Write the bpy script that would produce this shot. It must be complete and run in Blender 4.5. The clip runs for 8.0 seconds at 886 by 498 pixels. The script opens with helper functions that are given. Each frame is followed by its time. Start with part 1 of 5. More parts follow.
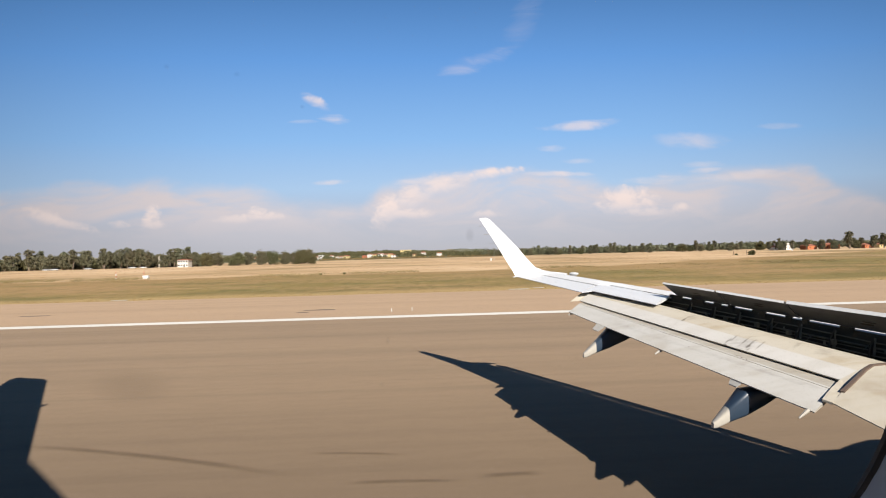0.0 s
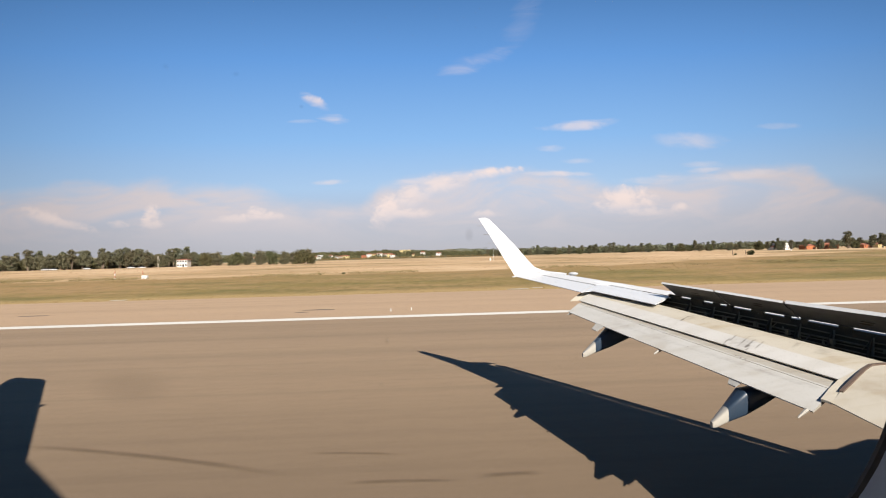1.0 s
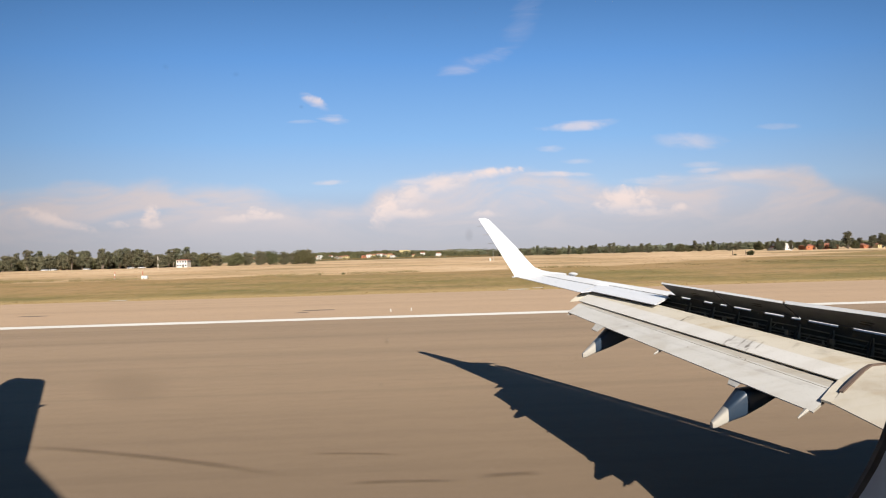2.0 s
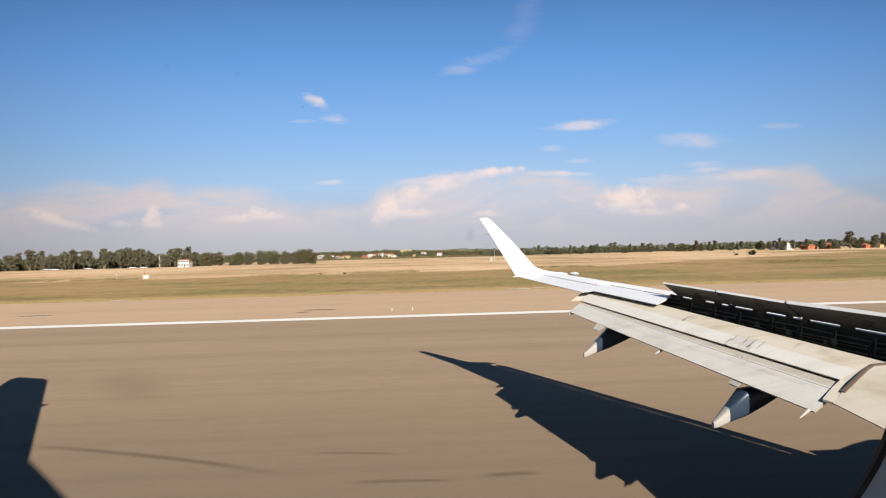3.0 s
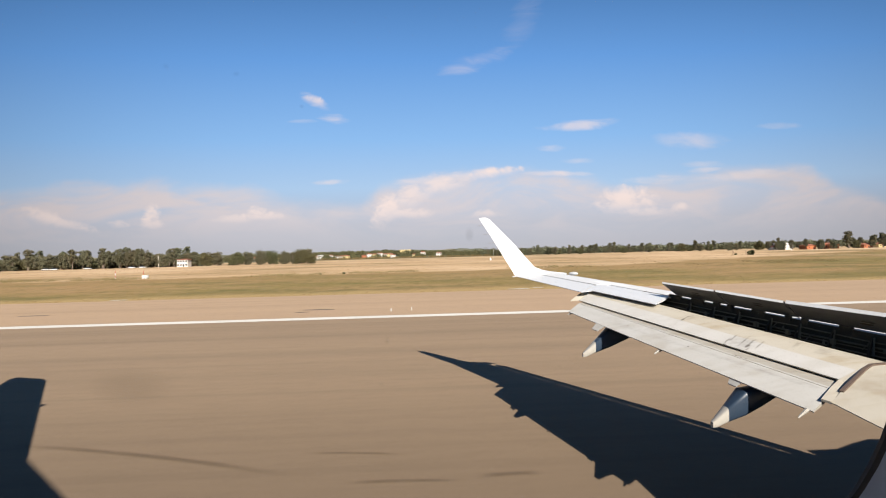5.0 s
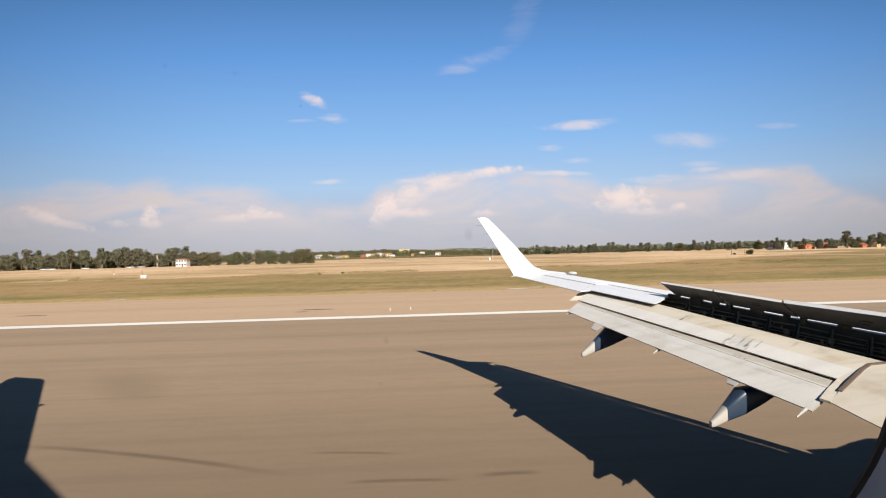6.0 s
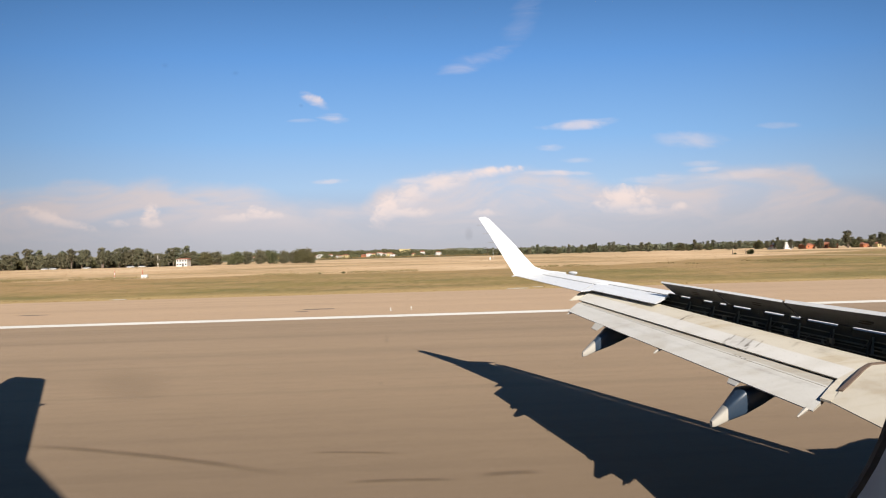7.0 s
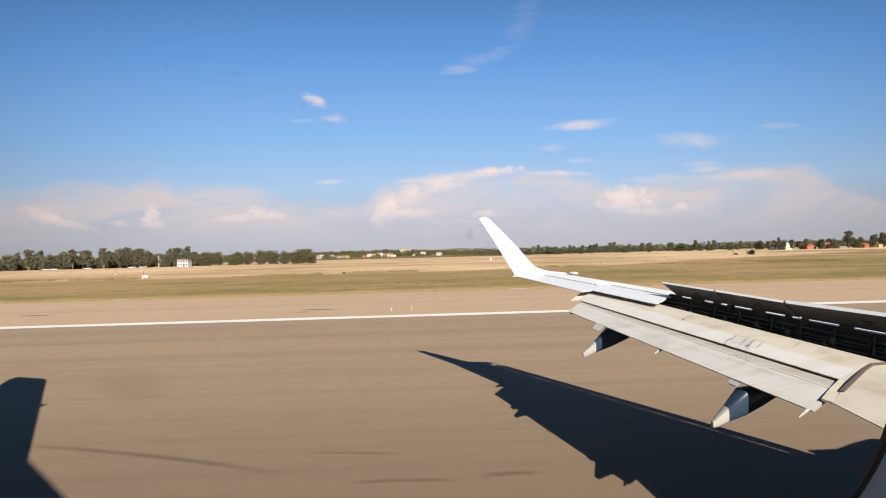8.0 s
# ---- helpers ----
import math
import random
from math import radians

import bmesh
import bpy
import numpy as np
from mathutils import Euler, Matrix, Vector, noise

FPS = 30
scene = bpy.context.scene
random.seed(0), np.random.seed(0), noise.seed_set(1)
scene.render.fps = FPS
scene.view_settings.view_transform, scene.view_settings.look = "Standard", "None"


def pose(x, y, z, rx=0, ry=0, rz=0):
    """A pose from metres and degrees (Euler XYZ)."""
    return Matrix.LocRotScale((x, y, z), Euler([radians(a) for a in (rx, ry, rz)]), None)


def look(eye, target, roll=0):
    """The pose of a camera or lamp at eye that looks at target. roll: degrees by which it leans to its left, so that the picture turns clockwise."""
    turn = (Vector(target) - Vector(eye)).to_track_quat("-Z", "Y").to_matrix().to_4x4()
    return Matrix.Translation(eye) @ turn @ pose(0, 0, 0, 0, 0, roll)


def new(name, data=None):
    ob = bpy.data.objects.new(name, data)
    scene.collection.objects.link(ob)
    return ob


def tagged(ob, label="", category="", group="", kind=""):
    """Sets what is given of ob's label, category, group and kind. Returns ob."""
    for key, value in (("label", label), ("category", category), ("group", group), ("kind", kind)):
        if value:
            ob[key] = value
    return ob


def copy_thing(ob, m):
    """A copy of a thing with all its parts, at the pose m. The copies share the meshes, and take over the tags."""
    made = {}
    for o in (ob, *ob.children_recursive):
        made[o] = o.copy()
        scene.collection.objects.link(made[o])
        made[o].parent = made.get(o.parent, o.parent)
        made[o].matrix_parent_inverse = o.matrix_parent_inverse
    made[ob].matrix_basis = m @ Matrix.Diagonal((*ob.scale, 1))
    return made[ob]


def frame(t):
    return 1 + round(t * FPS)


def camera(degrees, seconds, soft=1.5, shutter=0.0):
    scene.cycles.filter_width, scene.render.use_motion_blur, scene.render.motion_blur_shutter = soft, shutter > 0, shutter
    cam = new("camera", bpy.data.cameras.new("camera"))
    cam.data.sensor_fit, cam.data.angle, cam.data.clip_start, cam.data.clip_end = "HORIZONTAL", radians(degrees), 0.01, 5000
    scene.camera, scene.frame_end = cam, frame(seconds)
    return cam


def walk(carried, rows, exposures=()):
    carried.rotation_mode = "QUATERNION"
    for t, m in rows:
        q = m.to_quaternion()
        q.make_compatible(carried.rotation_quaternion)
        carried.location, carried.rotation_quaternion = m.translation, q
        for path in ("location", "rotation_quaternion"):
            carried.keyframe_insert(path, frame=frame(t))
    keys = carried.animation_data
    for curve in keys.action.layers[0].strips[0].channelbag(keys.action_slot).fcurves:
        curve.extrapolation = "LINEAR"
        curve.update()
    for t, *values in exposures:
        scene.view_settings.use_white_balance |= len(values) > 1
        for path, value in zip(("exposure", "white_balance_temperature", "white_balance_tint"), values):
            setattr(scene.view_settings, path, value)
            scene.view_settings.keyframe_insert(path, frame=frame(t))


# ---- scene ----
# ------------------------------------------------------------- camera
cam = camera(88.8, 8.0, soft=1.1)
EYE = Vector((0.0, 0.0, 3.8))
YAW, PITCH, ROLL = 2.0, 0.75, -1.45


def glance(yaw, pitch):
    """Camera pose by the window, turned by small amounts in degrees."""
    a, b = radians(YAW + yaw), radians(PITCH + pitch)
    aim = EYE + Vector((math.sin(a) * math.cos(b), math.cos(a) * math.cos(b), math.sin(b)))
    return look(EYE, aim, ROLL)


# seconds, turn to the right, turn up: the small shake of a camera held at the window
SHAKE = [(0.0, 0.02, 0.02), (0.5, 0.07, -0.05), (1.0, 0.11, 0.0), (1.5, 0.20, 0.05), (2.2, 0.08, 0.03),
         (3.0, -0.02, 0.0), (3.5, -0.05, 0.03), (4.0, 0.0, 0.0), (4.5, 0.02, 0.01), (5.2, 0.11, -0.03),
         (6.0, 0.19, -0.06), (6.5, 0.19, 0.095), (7.0, 0.135, -0.09), (7.5, 0.12, 0.155), (8.0, 0.05, -0.04)]
walk(cam, [(t, glance(a, b)) for t, a, b in SHAKE], exposures=[(0.0, 0.96), (8.0, 0.96)])

# ------------------------------------------------------------- world and sun
SUN_FALL = Vector((-0.395, 1.295, -1.0)).normalized()
sun = new("sun", bpy.data.lights.new("sun", "SUN"))
sun.data.energy, sun.data.angle, sun.data.color = 4.6, radians(0.5), (1.0, 0.92, 0.82)
sun.matrix_world = look((30, -60, 80), Vector((30, -60, 80)) + SUN_FALL)

world = bpy.data.worlds.new("sky")
scene.world = world
world.use_nodes = True
wt = world.node_tree
wt.nodes.clear()


def nd(tree, kind, **inputs):
    node = tree.nodes.new(kind)
    for key, value in inputs.items():
        node.inputs[int(key[1:]) if key[0] == "i" and key[1:].isdigit() else key].default_value = value
    return node


def wire(tree, value, socket):
    if isinstance(value, (int, float)):
        socket.default_value = value
    else:
        tree.links.new(value, socket)


def calc(tree, op, a, b=0.0, c=0.0, clamp=False):
    node = tree.nodes.new("ShaderNodeMath")
    node.operation, node.use_clamp = op, clamp
    for s, v in zip(node.inputs, (a, b, c)):
        wire(tree, v, s)
    return node.outputs[0]


def blend(tree, fac, a, b, how="MIX"):
    node = tree.nodes.new("ShaderNodeMix")
    node.data_type, node.blend_type = "RGBA", how
    wire(tree, fac, node.inputs[0])
    for v, s in ((a, node.inputs[6]), (b, node.inputs[7])):
        if isinstance(v, tuple):
            s.default_value = (*v[:3], 1)
        else:
            tree.links.new(v, s)
    return node.outputs[2]


def smooth(tree, v, lo, hi):
    node = tree.nodes.new("ShaderNodeMapRange")
    node.interpolation_type = "SMOOTHSTEP"
    wire(tree, v, node.inputs[0])
    node.inputs[1].default_value, node.inputs[2].default_value = lo, hi
    return node.outputs[0]


def noise_at(tree, vec, scale, detail=4.0, rough=0.55, stretch=None, distort=0.0):
    if stretch:
        m = tree.nodes.new("ShaderNodeMapping")
        m.inputs["Scale"].default_value = stretch
        tree.links.new(vec, m.inputs[0])
        vec = m.outputs[0]
    n = tree.nodes.new("ShaderNodeTexNoise")
    n.inputs["Scale"].default_value, n.inputs["Detail"].default_value = scale, detail
    n.inputs["Roughness"].default_value, n.inputs["Distortion"].default_value = rough, distort
    tree.links.new(vec, n.inputs["Vector"])
    return n.outputs["Fac"]


sky = wt.nodes.new("ShaderNodeTexSky")
sky.sky_type, sky.sun_disc = "NISHITA", False
sky.sun_elevation, sky.sun_rotation = radians(36.4), radians(163)
sky.air_density, sky.dust_density, sky.ozone_density = 1.0, 0.6, 2.5
coord = wt.nodes.new("ShaderNodeTexCoord").outputs["Generated"]
split = wt.nodes.new("ShaderNodeSeparateXYZ")
wt.links.new(coord, split.inputs[0])
ahead = calc(wt, "MAXIMUM", calc(wt, "ABSOLUTE", split.outputs[1]), 0.12)
su = calc(wt, "DIVIDE", split.outputs[0], ahead)
sv = calc(wt, "DIVIDE", split.outputs[2], ahead)
flat = wt.nodes.new("ShaderNodeCombineXYZ")
wt.links.new(su, flat.inputs[0])
wt.links.new(sv, flat.inputs[1])
flat = flat.outputs[0]
wisp = noise_at(wt, flat, 9.0, 7.0, 0.62, (1.0, 3.2, 1.0), 0.6)
puff = noise_at(wt, flat, 26.0, 8.0, 0.66, (1.0, 1.4, 1.0), 0.5)
# clouds: middle (across, up), half size (across, up), density, lean, how puffy
CLOUDS = [(-0.240, 0.346, 0.020, 0.011, 0.55, -0.45, 1), (-0.238, 0.345, 0.026, 0.011, 0.55, -0.45, 0), (-0.196, 0.306, 0.026, 0.008, 0.45, -0.1, 0),
          (-0.262, 0.300, 0.025, 0.004, 0.22, 0.0, 0), (0.115, 0.428, 0.065, 0.016, 0.22, 0.25, 0),
          (0.225, 0.520, 0.035, 0.04, 0.08, 0.9, 0), (0.362, 0.285, 0.075, 0.010, 0.50, 0.05, 0),
          (0.605, 0.246, 0.070, 0.016, 0.32, -0.03, 0), (-0.205, 0.166, 0.034, 0.005, 0.55, 0.02, 0),
          (0.285, 0.232, 0.025, 0.006, 0.3, 0.0, 0), (0.81, 0.275, 0.04, 0.006, 0.2, 0.0, 0),
          (0.345, 0.202, 0.03, 0.005, 0.25, 0.0, 0), (0.64, 0.19, 0.04, 0.006, 0.25, 0.0, 0),
          (0.150, 0.180, 0.050, 0.010, 0.80, 0.08, 1), (0.10, 0.174, 0.09, 0.010, 1.0, 0.10, 0), (0.14, 0.178, 0.045, 0.007, 1.0, 0.05, 0), (0.05, 0.166, 0.05, 0.006, 0.8, 0.12, 0), (0.30, 0.176, 0.06, 0.005, 0.6, -0.03, 0),
          (-0.594, 0.098, 0.015, 0.020, 0.80, 0.5, 1), (-0.590, 0.080, 0.022, 0.010, 0.45, 0.0, 1), (-0.667, 0.083, 0.018, 0.008, 0.45, -0.1, 1),
          (-0.367, 0.102, 0.017, 0.013, 0.85, -0.3, 1), (-0.350, 0.093, 0.045, 0.008, 0.50, 0.0, 1), (-0.42, 0.088, 0.035, 0.008, 0.35, 0.0, 1),
          (0.452, 0.110, 0.055, 0.028, 0.72, 0.0, 1), (0.49, 0.085, 0.050, 0.010, 0.40, 0.0, 1), (-0.085, 0.100, 0.030, 0.030, 0.72, 0.5, 1),
          (-0.03, 0.128, 0.06, 0.026, 0.55, 0.5, 1), (-0.04, 0.092, 0.05, 0.010, 0.5, 0.0, 1), (0.03, 0.150, 0.05, 0.016, 0.6, 0.2, 1),
          (-0.82, 0.102, 0.032, 0.016, 0.62, -0.35, 1), (-0.77, 0.084, 0.045, 0.010, 0.45, -0.2, 1),
          (0.573, 0.092, 0.014, 0.010, 0.55, 0.0, 1), (0.13, 0.088, 0.03, 0.009, 0.4, 0.0, 1), (0.636, 0.178, 0.035, 0.005, 0.35, 0.06, 0),
          (-0.02, 0.166, 0.05, 0.007, 0.5, 0.1, 0), (0.52, 0.158, 0.06, 0.008, 0.45, 0.02, 0), (0.74, 0.166, 0.10, 0.009, 0.4, 0.08, 0)]
mass = None
for cu, cv, ru, rv, dense, lean, puffy in CLOUDS:
    du = calc(wt, "SUBTRACT", su, cu)
    dv = calc(wt, "SUBTRACT", calc(wt, "SUBTRACT", sv, cv), calc(wt, "MULTIPLY", du, lean))
    d2 = calc(wt, "ADD", calc(wt, "POWER", calc(wt, "ABSOLUTE", calc(wt, "DIVIDE", du, ru * 1.5)), 2.0),
              calc(wt, "POWER", calc(wt, "ABSOLUTE", calc(wt, "DIVIDE", dv, rv * 1.5)), 2.0))
    core = calc(wt, "SUBTRACT", 1.0, d2)
    shape = calc(wt, "ADD", core, calc(wt, "MULTIPLY", calc(wt, "SUBTRACT", puff if puffy else wisp, 0.5), 3.2))
    one = calc(wt, "MULTIPLY", smooth(wt, shape, 0.0, 1.15 if puffy else 1.7), min(1.0, dense * 1.2))
    one = calc(wt, "MULTIPLY", one, smooth(wt, d2, 2.3 if puffy else 1.9, 0.7))
    if puffy:
        # crisp heads, feet that melt into the haze
        one = calc(wt, "MULTIPLY", one, smooth(wt, dv, -1.5 * rv, 0.5 * rv))
    mass = one if mass is None else calc(wt, "MAXIMUM", mass, one)
# the broad bank of thin cloud low over the land
# its top rises and dips along the horizon: (across, height)
TOPS = [(-1.2, 0.150), (-0.91, 0.155), (-0.77, 0.180), (-0.55, 0.174), (-0.40, 0.160), (-0.28, 0.124), (-0.15, 0.122), (-0.09, 0.160),
        (0.08, 0.190), (0.22, 0.186), (0.36, 0.168), (0.47, 0.146), (0.55, 0.166), (0.76, 0.186), (0.87, 0.180), (0.96, 0.14), (1.1, 0.09)]
crest = wt.nodes.new("ShaderNodeValToRGB")
while len(crest.color_ramp.elements) < len(TOPS):
    crest.color_ramp.elements.new(0.5)
crest.color_ramp.interpolation = "EASE"
for e, (at, tall) in zip(crest.color_ramp.elements, TOPS):
    e.position, e.color = (at + 1.2) / 2.4, (tall * 4, tall * 4, tall * 4, 1)
wt.links.new(calc(wt, "DIVIDE", calc(wt, "ADD", su, 1.2), 2.4), crest.inputs[0])
roll = noise_at(wt, flat, 7.0, 7.0, 0.6, (1.0, 1.6, 1.0), 0.4)
below = calc(wt, "SUBTRACT", calc(wt, "MULTIPLY", crest.outputs[0], 0.25), sv)
below = calc(wt, "ADD", below, calc(wt, "MULTIPLY", calc(wt, "SUBTRACT", roll, 0.5), 0.055))
sheet = noise_at(wt, flat, 4.2, 7.0, 0.6, (1.0, 3.0, 1.0), 0.8)
veil = calc(wt, "ADD", 0.34, calc(wt, "MULTIPLY", smooth(wt, sheet, 0.34, 0.64), 0.56))
bank = calc(wt, "MULTIPLY", smooth(wt, below, -0.012, 0.030), veil)
bank = calc(wt, "MULTIPLY", bank, smooth(wt, sv, 0.0, 0.13))
# clear-air colour by height over the horizon: pale haze low down, deep blue overhead
ramp = wt.nodes.new("ShaderNodeValToRGB")
STOPS = [(0.0, (3.75, 3.70, 4.05)), (0.07, (3.55, 3.85, 4.55)), (0.15, (3.15, 4.45, 6.2)), (0.25, (2.02, 3.76, 6.42)),
         (0.40, (1.03, 2.56, 5.52)), (0.58, (0.30, 0.98, 2.55)), (1.0, (0.05, 0.16, 0.45))]
while len(ramp.color_ramp.elements) < len(STOPS):
    ramp.color_ramp.elements.new(0.5)
for e, (at, col) in zip(ramp.color_ramp.elements, STOPS):
    e.position, e.color = at, (*col, 1)
side2 = calc(wt, "MULTIPLY", calc(wt, "MULTIPLY", split.outputs[0], split.outputs[0]), 0.85)
reach = calc(wt, "SQRT", calc(wt, "SUBTRACT", 1.0, side2))
wt.links.new(calc(wt, "DIVIDE", split.outputs[2], reach), ramp.inputs[0])
tint = blend(wt, 0.98, sky.outputs[0], ramp.outputs[0])
tint = blend(wt, calc(wt, "MULTIPLY", bank, 0.97), tint, (5.6, 4.85, 4.8))
tint = blend(wt, mass, tint, (7.1, 5.85, 5.45))
# dimming of lens edges put into the sky: darker towards both sides
side4 = calc(wt, "POWER", calc(wt, "ABSOLUTE", calc(wt, "SUBTRACT", split.outputs[0], 0.04)), 4.0)
dim = calc(wt, "MAXIMUM", calc(wt, "SUBTRACT", 1.0, calc(wt, "MULTIPLY", side4, 1.05)), 0.62)
grey = wt.nodes.new("ShaderNodeCombineXYZ")
for k in range(3):
    wt.links.new(dim, grey.inputs[k])
tint = blend(wt, 1.0, tint, grey.outputs[0], "MULTIPLY")
glow = nd(wt, "ShaderNodeBackground", Strength=0.071)
wt.links.new(tint, glow.inputs[0])
out = wt.nodes.new("ShaderNodeOutputWorld")
wt.links.new(glow.outputs[0], out.inputs[0])


# ------------------------------------------------------------- materials
def material(name, rough=0.6, metal=0.0, spec=0.5):
    m = bpy.data.materials.new(name)
    m.use_nodes = True
    t = m.node_tree
    p = t.nodes["Principled BSDF"]
    p.inputs["Roughness"].default_value, p.inputs["Metallic"].default_value = rough, metal
    p.inputs["Specular IOR Level"].default_value = spec
    return m, t, p


def place(tree):
    """World position: everything stands still, so it is a fixed place on the surface."""
    return tree.nodes.new("ShaderNodeNewGeometry").outputs["Position"]


def bump(tree, p, height, strength, distance):
    b = nd(tree, "ShaderNodeBump", Strength=strength, Distance=distance)
    tree.links.new(height, b.inputs["Height"])
    tree.links.new(b.outputs[0], p.inputs["Normal"])


def paint(name, base, dark, rough=0.4, scale=2.0, amount=0.5, streak=(1.0, 1.0, 1.0), spec=0.5, metal=0.0):
    """Painted or bare surface with soft soiling at two scales."""
    m, t, p = material(name, rough, metal, spec)
    pos = place(t)
    a = noise_at(t, pos, scale, 5.0, 0.6, streak)
    b = noise_at(t, pos, scale * 9, 3.0, 0.6, streak)
    f = calc(t, "ADD", calc(t, "MULTIPLY", smooth(t, a, 0.42, 0.75), 0.75), calc(t, "MULTIPLY", smooth(t, b, 0.5, 0.8), 0.35))
    t.links.new(blend(t, calc(t, "MULTIPLY", f, amount, clamp=True), base, dark), p.inputs["Base Color"])
    wire(t, calc(t, "ADD", rough - 0.05, calc(t, "MULTIPLY", a, 0.15)), p.inputs["Roughness"])
    bump(t, p, b, 0.08, 0.01)
    return m


def tarmac(name, light, dark, fine, worn_shade=0.0):
    """Worn runway surface: grain, long streaks along the run and soft patches."""
    m, t, p = material(name, 0.85, 0.0, 0.3)
    pos = place(t)
    long1 = noise_at(t, pos, 1.0, 3.0, 0.5, (0.008, 0.42, 0.5))
    long2 = noise_at(t, pos, 1.0, 4.0, 0.55, (0.02, 1.9, 1.0))
    patch = noise_at(t, pos, 0.16, 4.0, 0.55)
    grain = noise_at(t, pos, 22.0, 3.0, 0.7, (0.25, 1.0, 1.0))
    c = blend(t, smooth(t, long1, 0.35, 0.68), light, dark)
    c = blend(t, calc(t, "MULTIPLY", smooth(t, long2, 0.48, 0.72), 0.5), c, tuple(v * 0.78 for v in dark))
    c = blend(t, calc(t, "MULTIPLY", smooth(t, patch, 0.5, 0.75), 0.25), c, tuple(v * 1.12 for v in light))
    mottle = noise_at(t, pos, 5.0, 5.0, 0.7, (0.16, 1.0, 1.0))
    c = blend(t, calc(t, "MULTIPLY", smooth(t, mottle, 0.4, 0.75), 0.30), c, tuple(v * 0.68 for v in dark))
    c = blend(t, calc(t, "MULTIPLY", grain, fine), c, tuple(v * 0.55 for v in dark))
    if worn_shade:
        # light fall-off towards the aircraft painted as a rubber-dark middle of the runway
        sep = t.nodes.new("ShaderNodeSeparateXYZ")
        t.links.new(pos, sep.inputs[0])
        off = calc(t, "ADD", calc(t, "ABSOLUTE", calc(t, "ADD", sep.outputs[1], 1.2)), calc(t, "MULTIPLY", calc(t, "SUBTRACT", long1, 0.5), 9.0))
        c = blend(t, calc(t, "MULTIPLY", smooth(t, off, 17.0, 6.0), worn_shade), c, (0.100, 0.073, 0.049))
    t.links.new(c, p.inputs["Base Color"])
    bump(t, p, grain, 0.25, 0.01)
    return m


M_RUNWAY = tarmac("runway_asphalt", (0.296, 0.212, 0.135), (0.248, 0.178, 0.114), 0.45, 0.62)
M_SHOULDER = tarmac("shoulder_asphalt", (0.398, 0.279, 0.176), (0.360, 0.253, 0.160), 0.15)
M_LINE = paint("line_paint", (0.592, 0.577, 0.533), (0.311, 0.281, 0.237), 0.7, 0.5, 0.35, (0.4, 2.0, 1.0))
M_STAIN = paint("repair_patch", (0.056, 0.044, 0.036), (0.104, 0.081, 0.067), 0.8, 3.0, 0.8)
M_WHITE = paint("white_wing_paint", (0.500, 0.512, 0.528), (0.425, 0.438, 0.455), 0.42, 1.2, 0.35)


def flap_paint(name, light, mid, grime, stains, along=(0.87, 0.5)):
    """Flap paint: streaks along the airflow, a grubby nose and a few dark fluid stains."""
    m, t, p = material(name, 0.48, 0.0, 0.45)
    pos = place(t)
    flow = noise_at(t, pos, 1.0, 5.0, 0.6, (0.7, 5.0, 1.0))
    blot = noise_at(t, pos, 1.6, 5.0, 0.6)
    fine = noise_at(t, pos, 18.0, 4.0, 0.65, (0.5, 1.0, 1.0))
    c = blend(t, smooth(t, flow, 0.42, 0.72), light, mid)
    c = blend(t, calc(t, "MULTIPLY", smooth(t, blot, 0.5, 0.75), 0.55), c, grime)
    c = blend(t, calc(t, "MULTIPLY", smooth(t, fine, 0.58, 0.8), 0.3), c, (0.32, 0.28, 0.22))
    sep = t.nodes.new("ShaderNodeSeparateXYZ")
    t.links.new(pos, sep.inputs[0])
    for sx, sy, rx, ry, dark in stains:
        ex, ey = calc(t, "SUBTRACT", sep.outputs[0], sx), calc(t, "SUBTRACT", sep.outputs[1], sy)
        du = calc(t, "DIVIDE", calc(t, "ADD", calc(t, "MULTIPLY", ex, along[0]), calc(t, "MULTIPLY", ey, along[1])), rx)
        dv = calc(t, "DIVIDE", calc(t, "SUBTRACT", calc(t, "MULTIPLY", ey, along[0]), calc(t, "MULTIPLY", ex, along[1])), ry)
        d = calc(t, "ADD", calc(t, "MULTIPLY", du, du), calc(t, "MULTIPLY", dv, dv))
        f = calc(t, "SUBTRACT", calc(t, "ADD", 1.0, calc(t, "MULTIPLY", calc(t, "SUBTRACT", fine, 0.5), 3.5)), d)
        c = blend(t, calc(t, "MULTIPLY", smooth(t, f, 0.0, 1.6), dark), c, (0.085, 0.072, 0.058))
    t.links.new(c, p.inputs["Base Color"])
    bump(t, p, fine, 0.08, 0.01)
    return m


# stains on the flap: place, half lengths, strength
STAINS = [(4.30, 7.42, 0.19, 0.020, 0.94), (4.42, 7.46, 0.13, 0.017, 0.68), (4.20, 7.36, 0.05, 0.024, 0.95), (4.36, 7.36, 0.16, 0.055, 0.34), (4.33, 6.44, 0.15, 0.020, 0.95),
          (4.44, 6.47, 0.20, 0.017, 0.68), (4.52, 6.34, 0.22, 0.017, 0.74), (4.50, 6.22, 0.20, 0.022, 0.94), (4.62, 6.16, 0.18, 0.017, 0.68), (4.23, 6.36, 0.05, 0.031, 0.95),
          (4.40, 6.12, 0.05, 0.020, 0.81), (4.46, 6.30, 0.26, 0.176, 0.30), (3.95, 8.35, 0.2, 0.020, 0.54), (5.15, 5.75, 0.22, 0.099, 0.30), (5.0, 6.0, 0.2, 0.033, 0.41)]
M_FLAP = flap_paint("soiled_flap_paint", (0.425, 0.394, 0.331), (0.362, 0.313, 0.231), (0.273, 0.218, 0.145), STAINS)
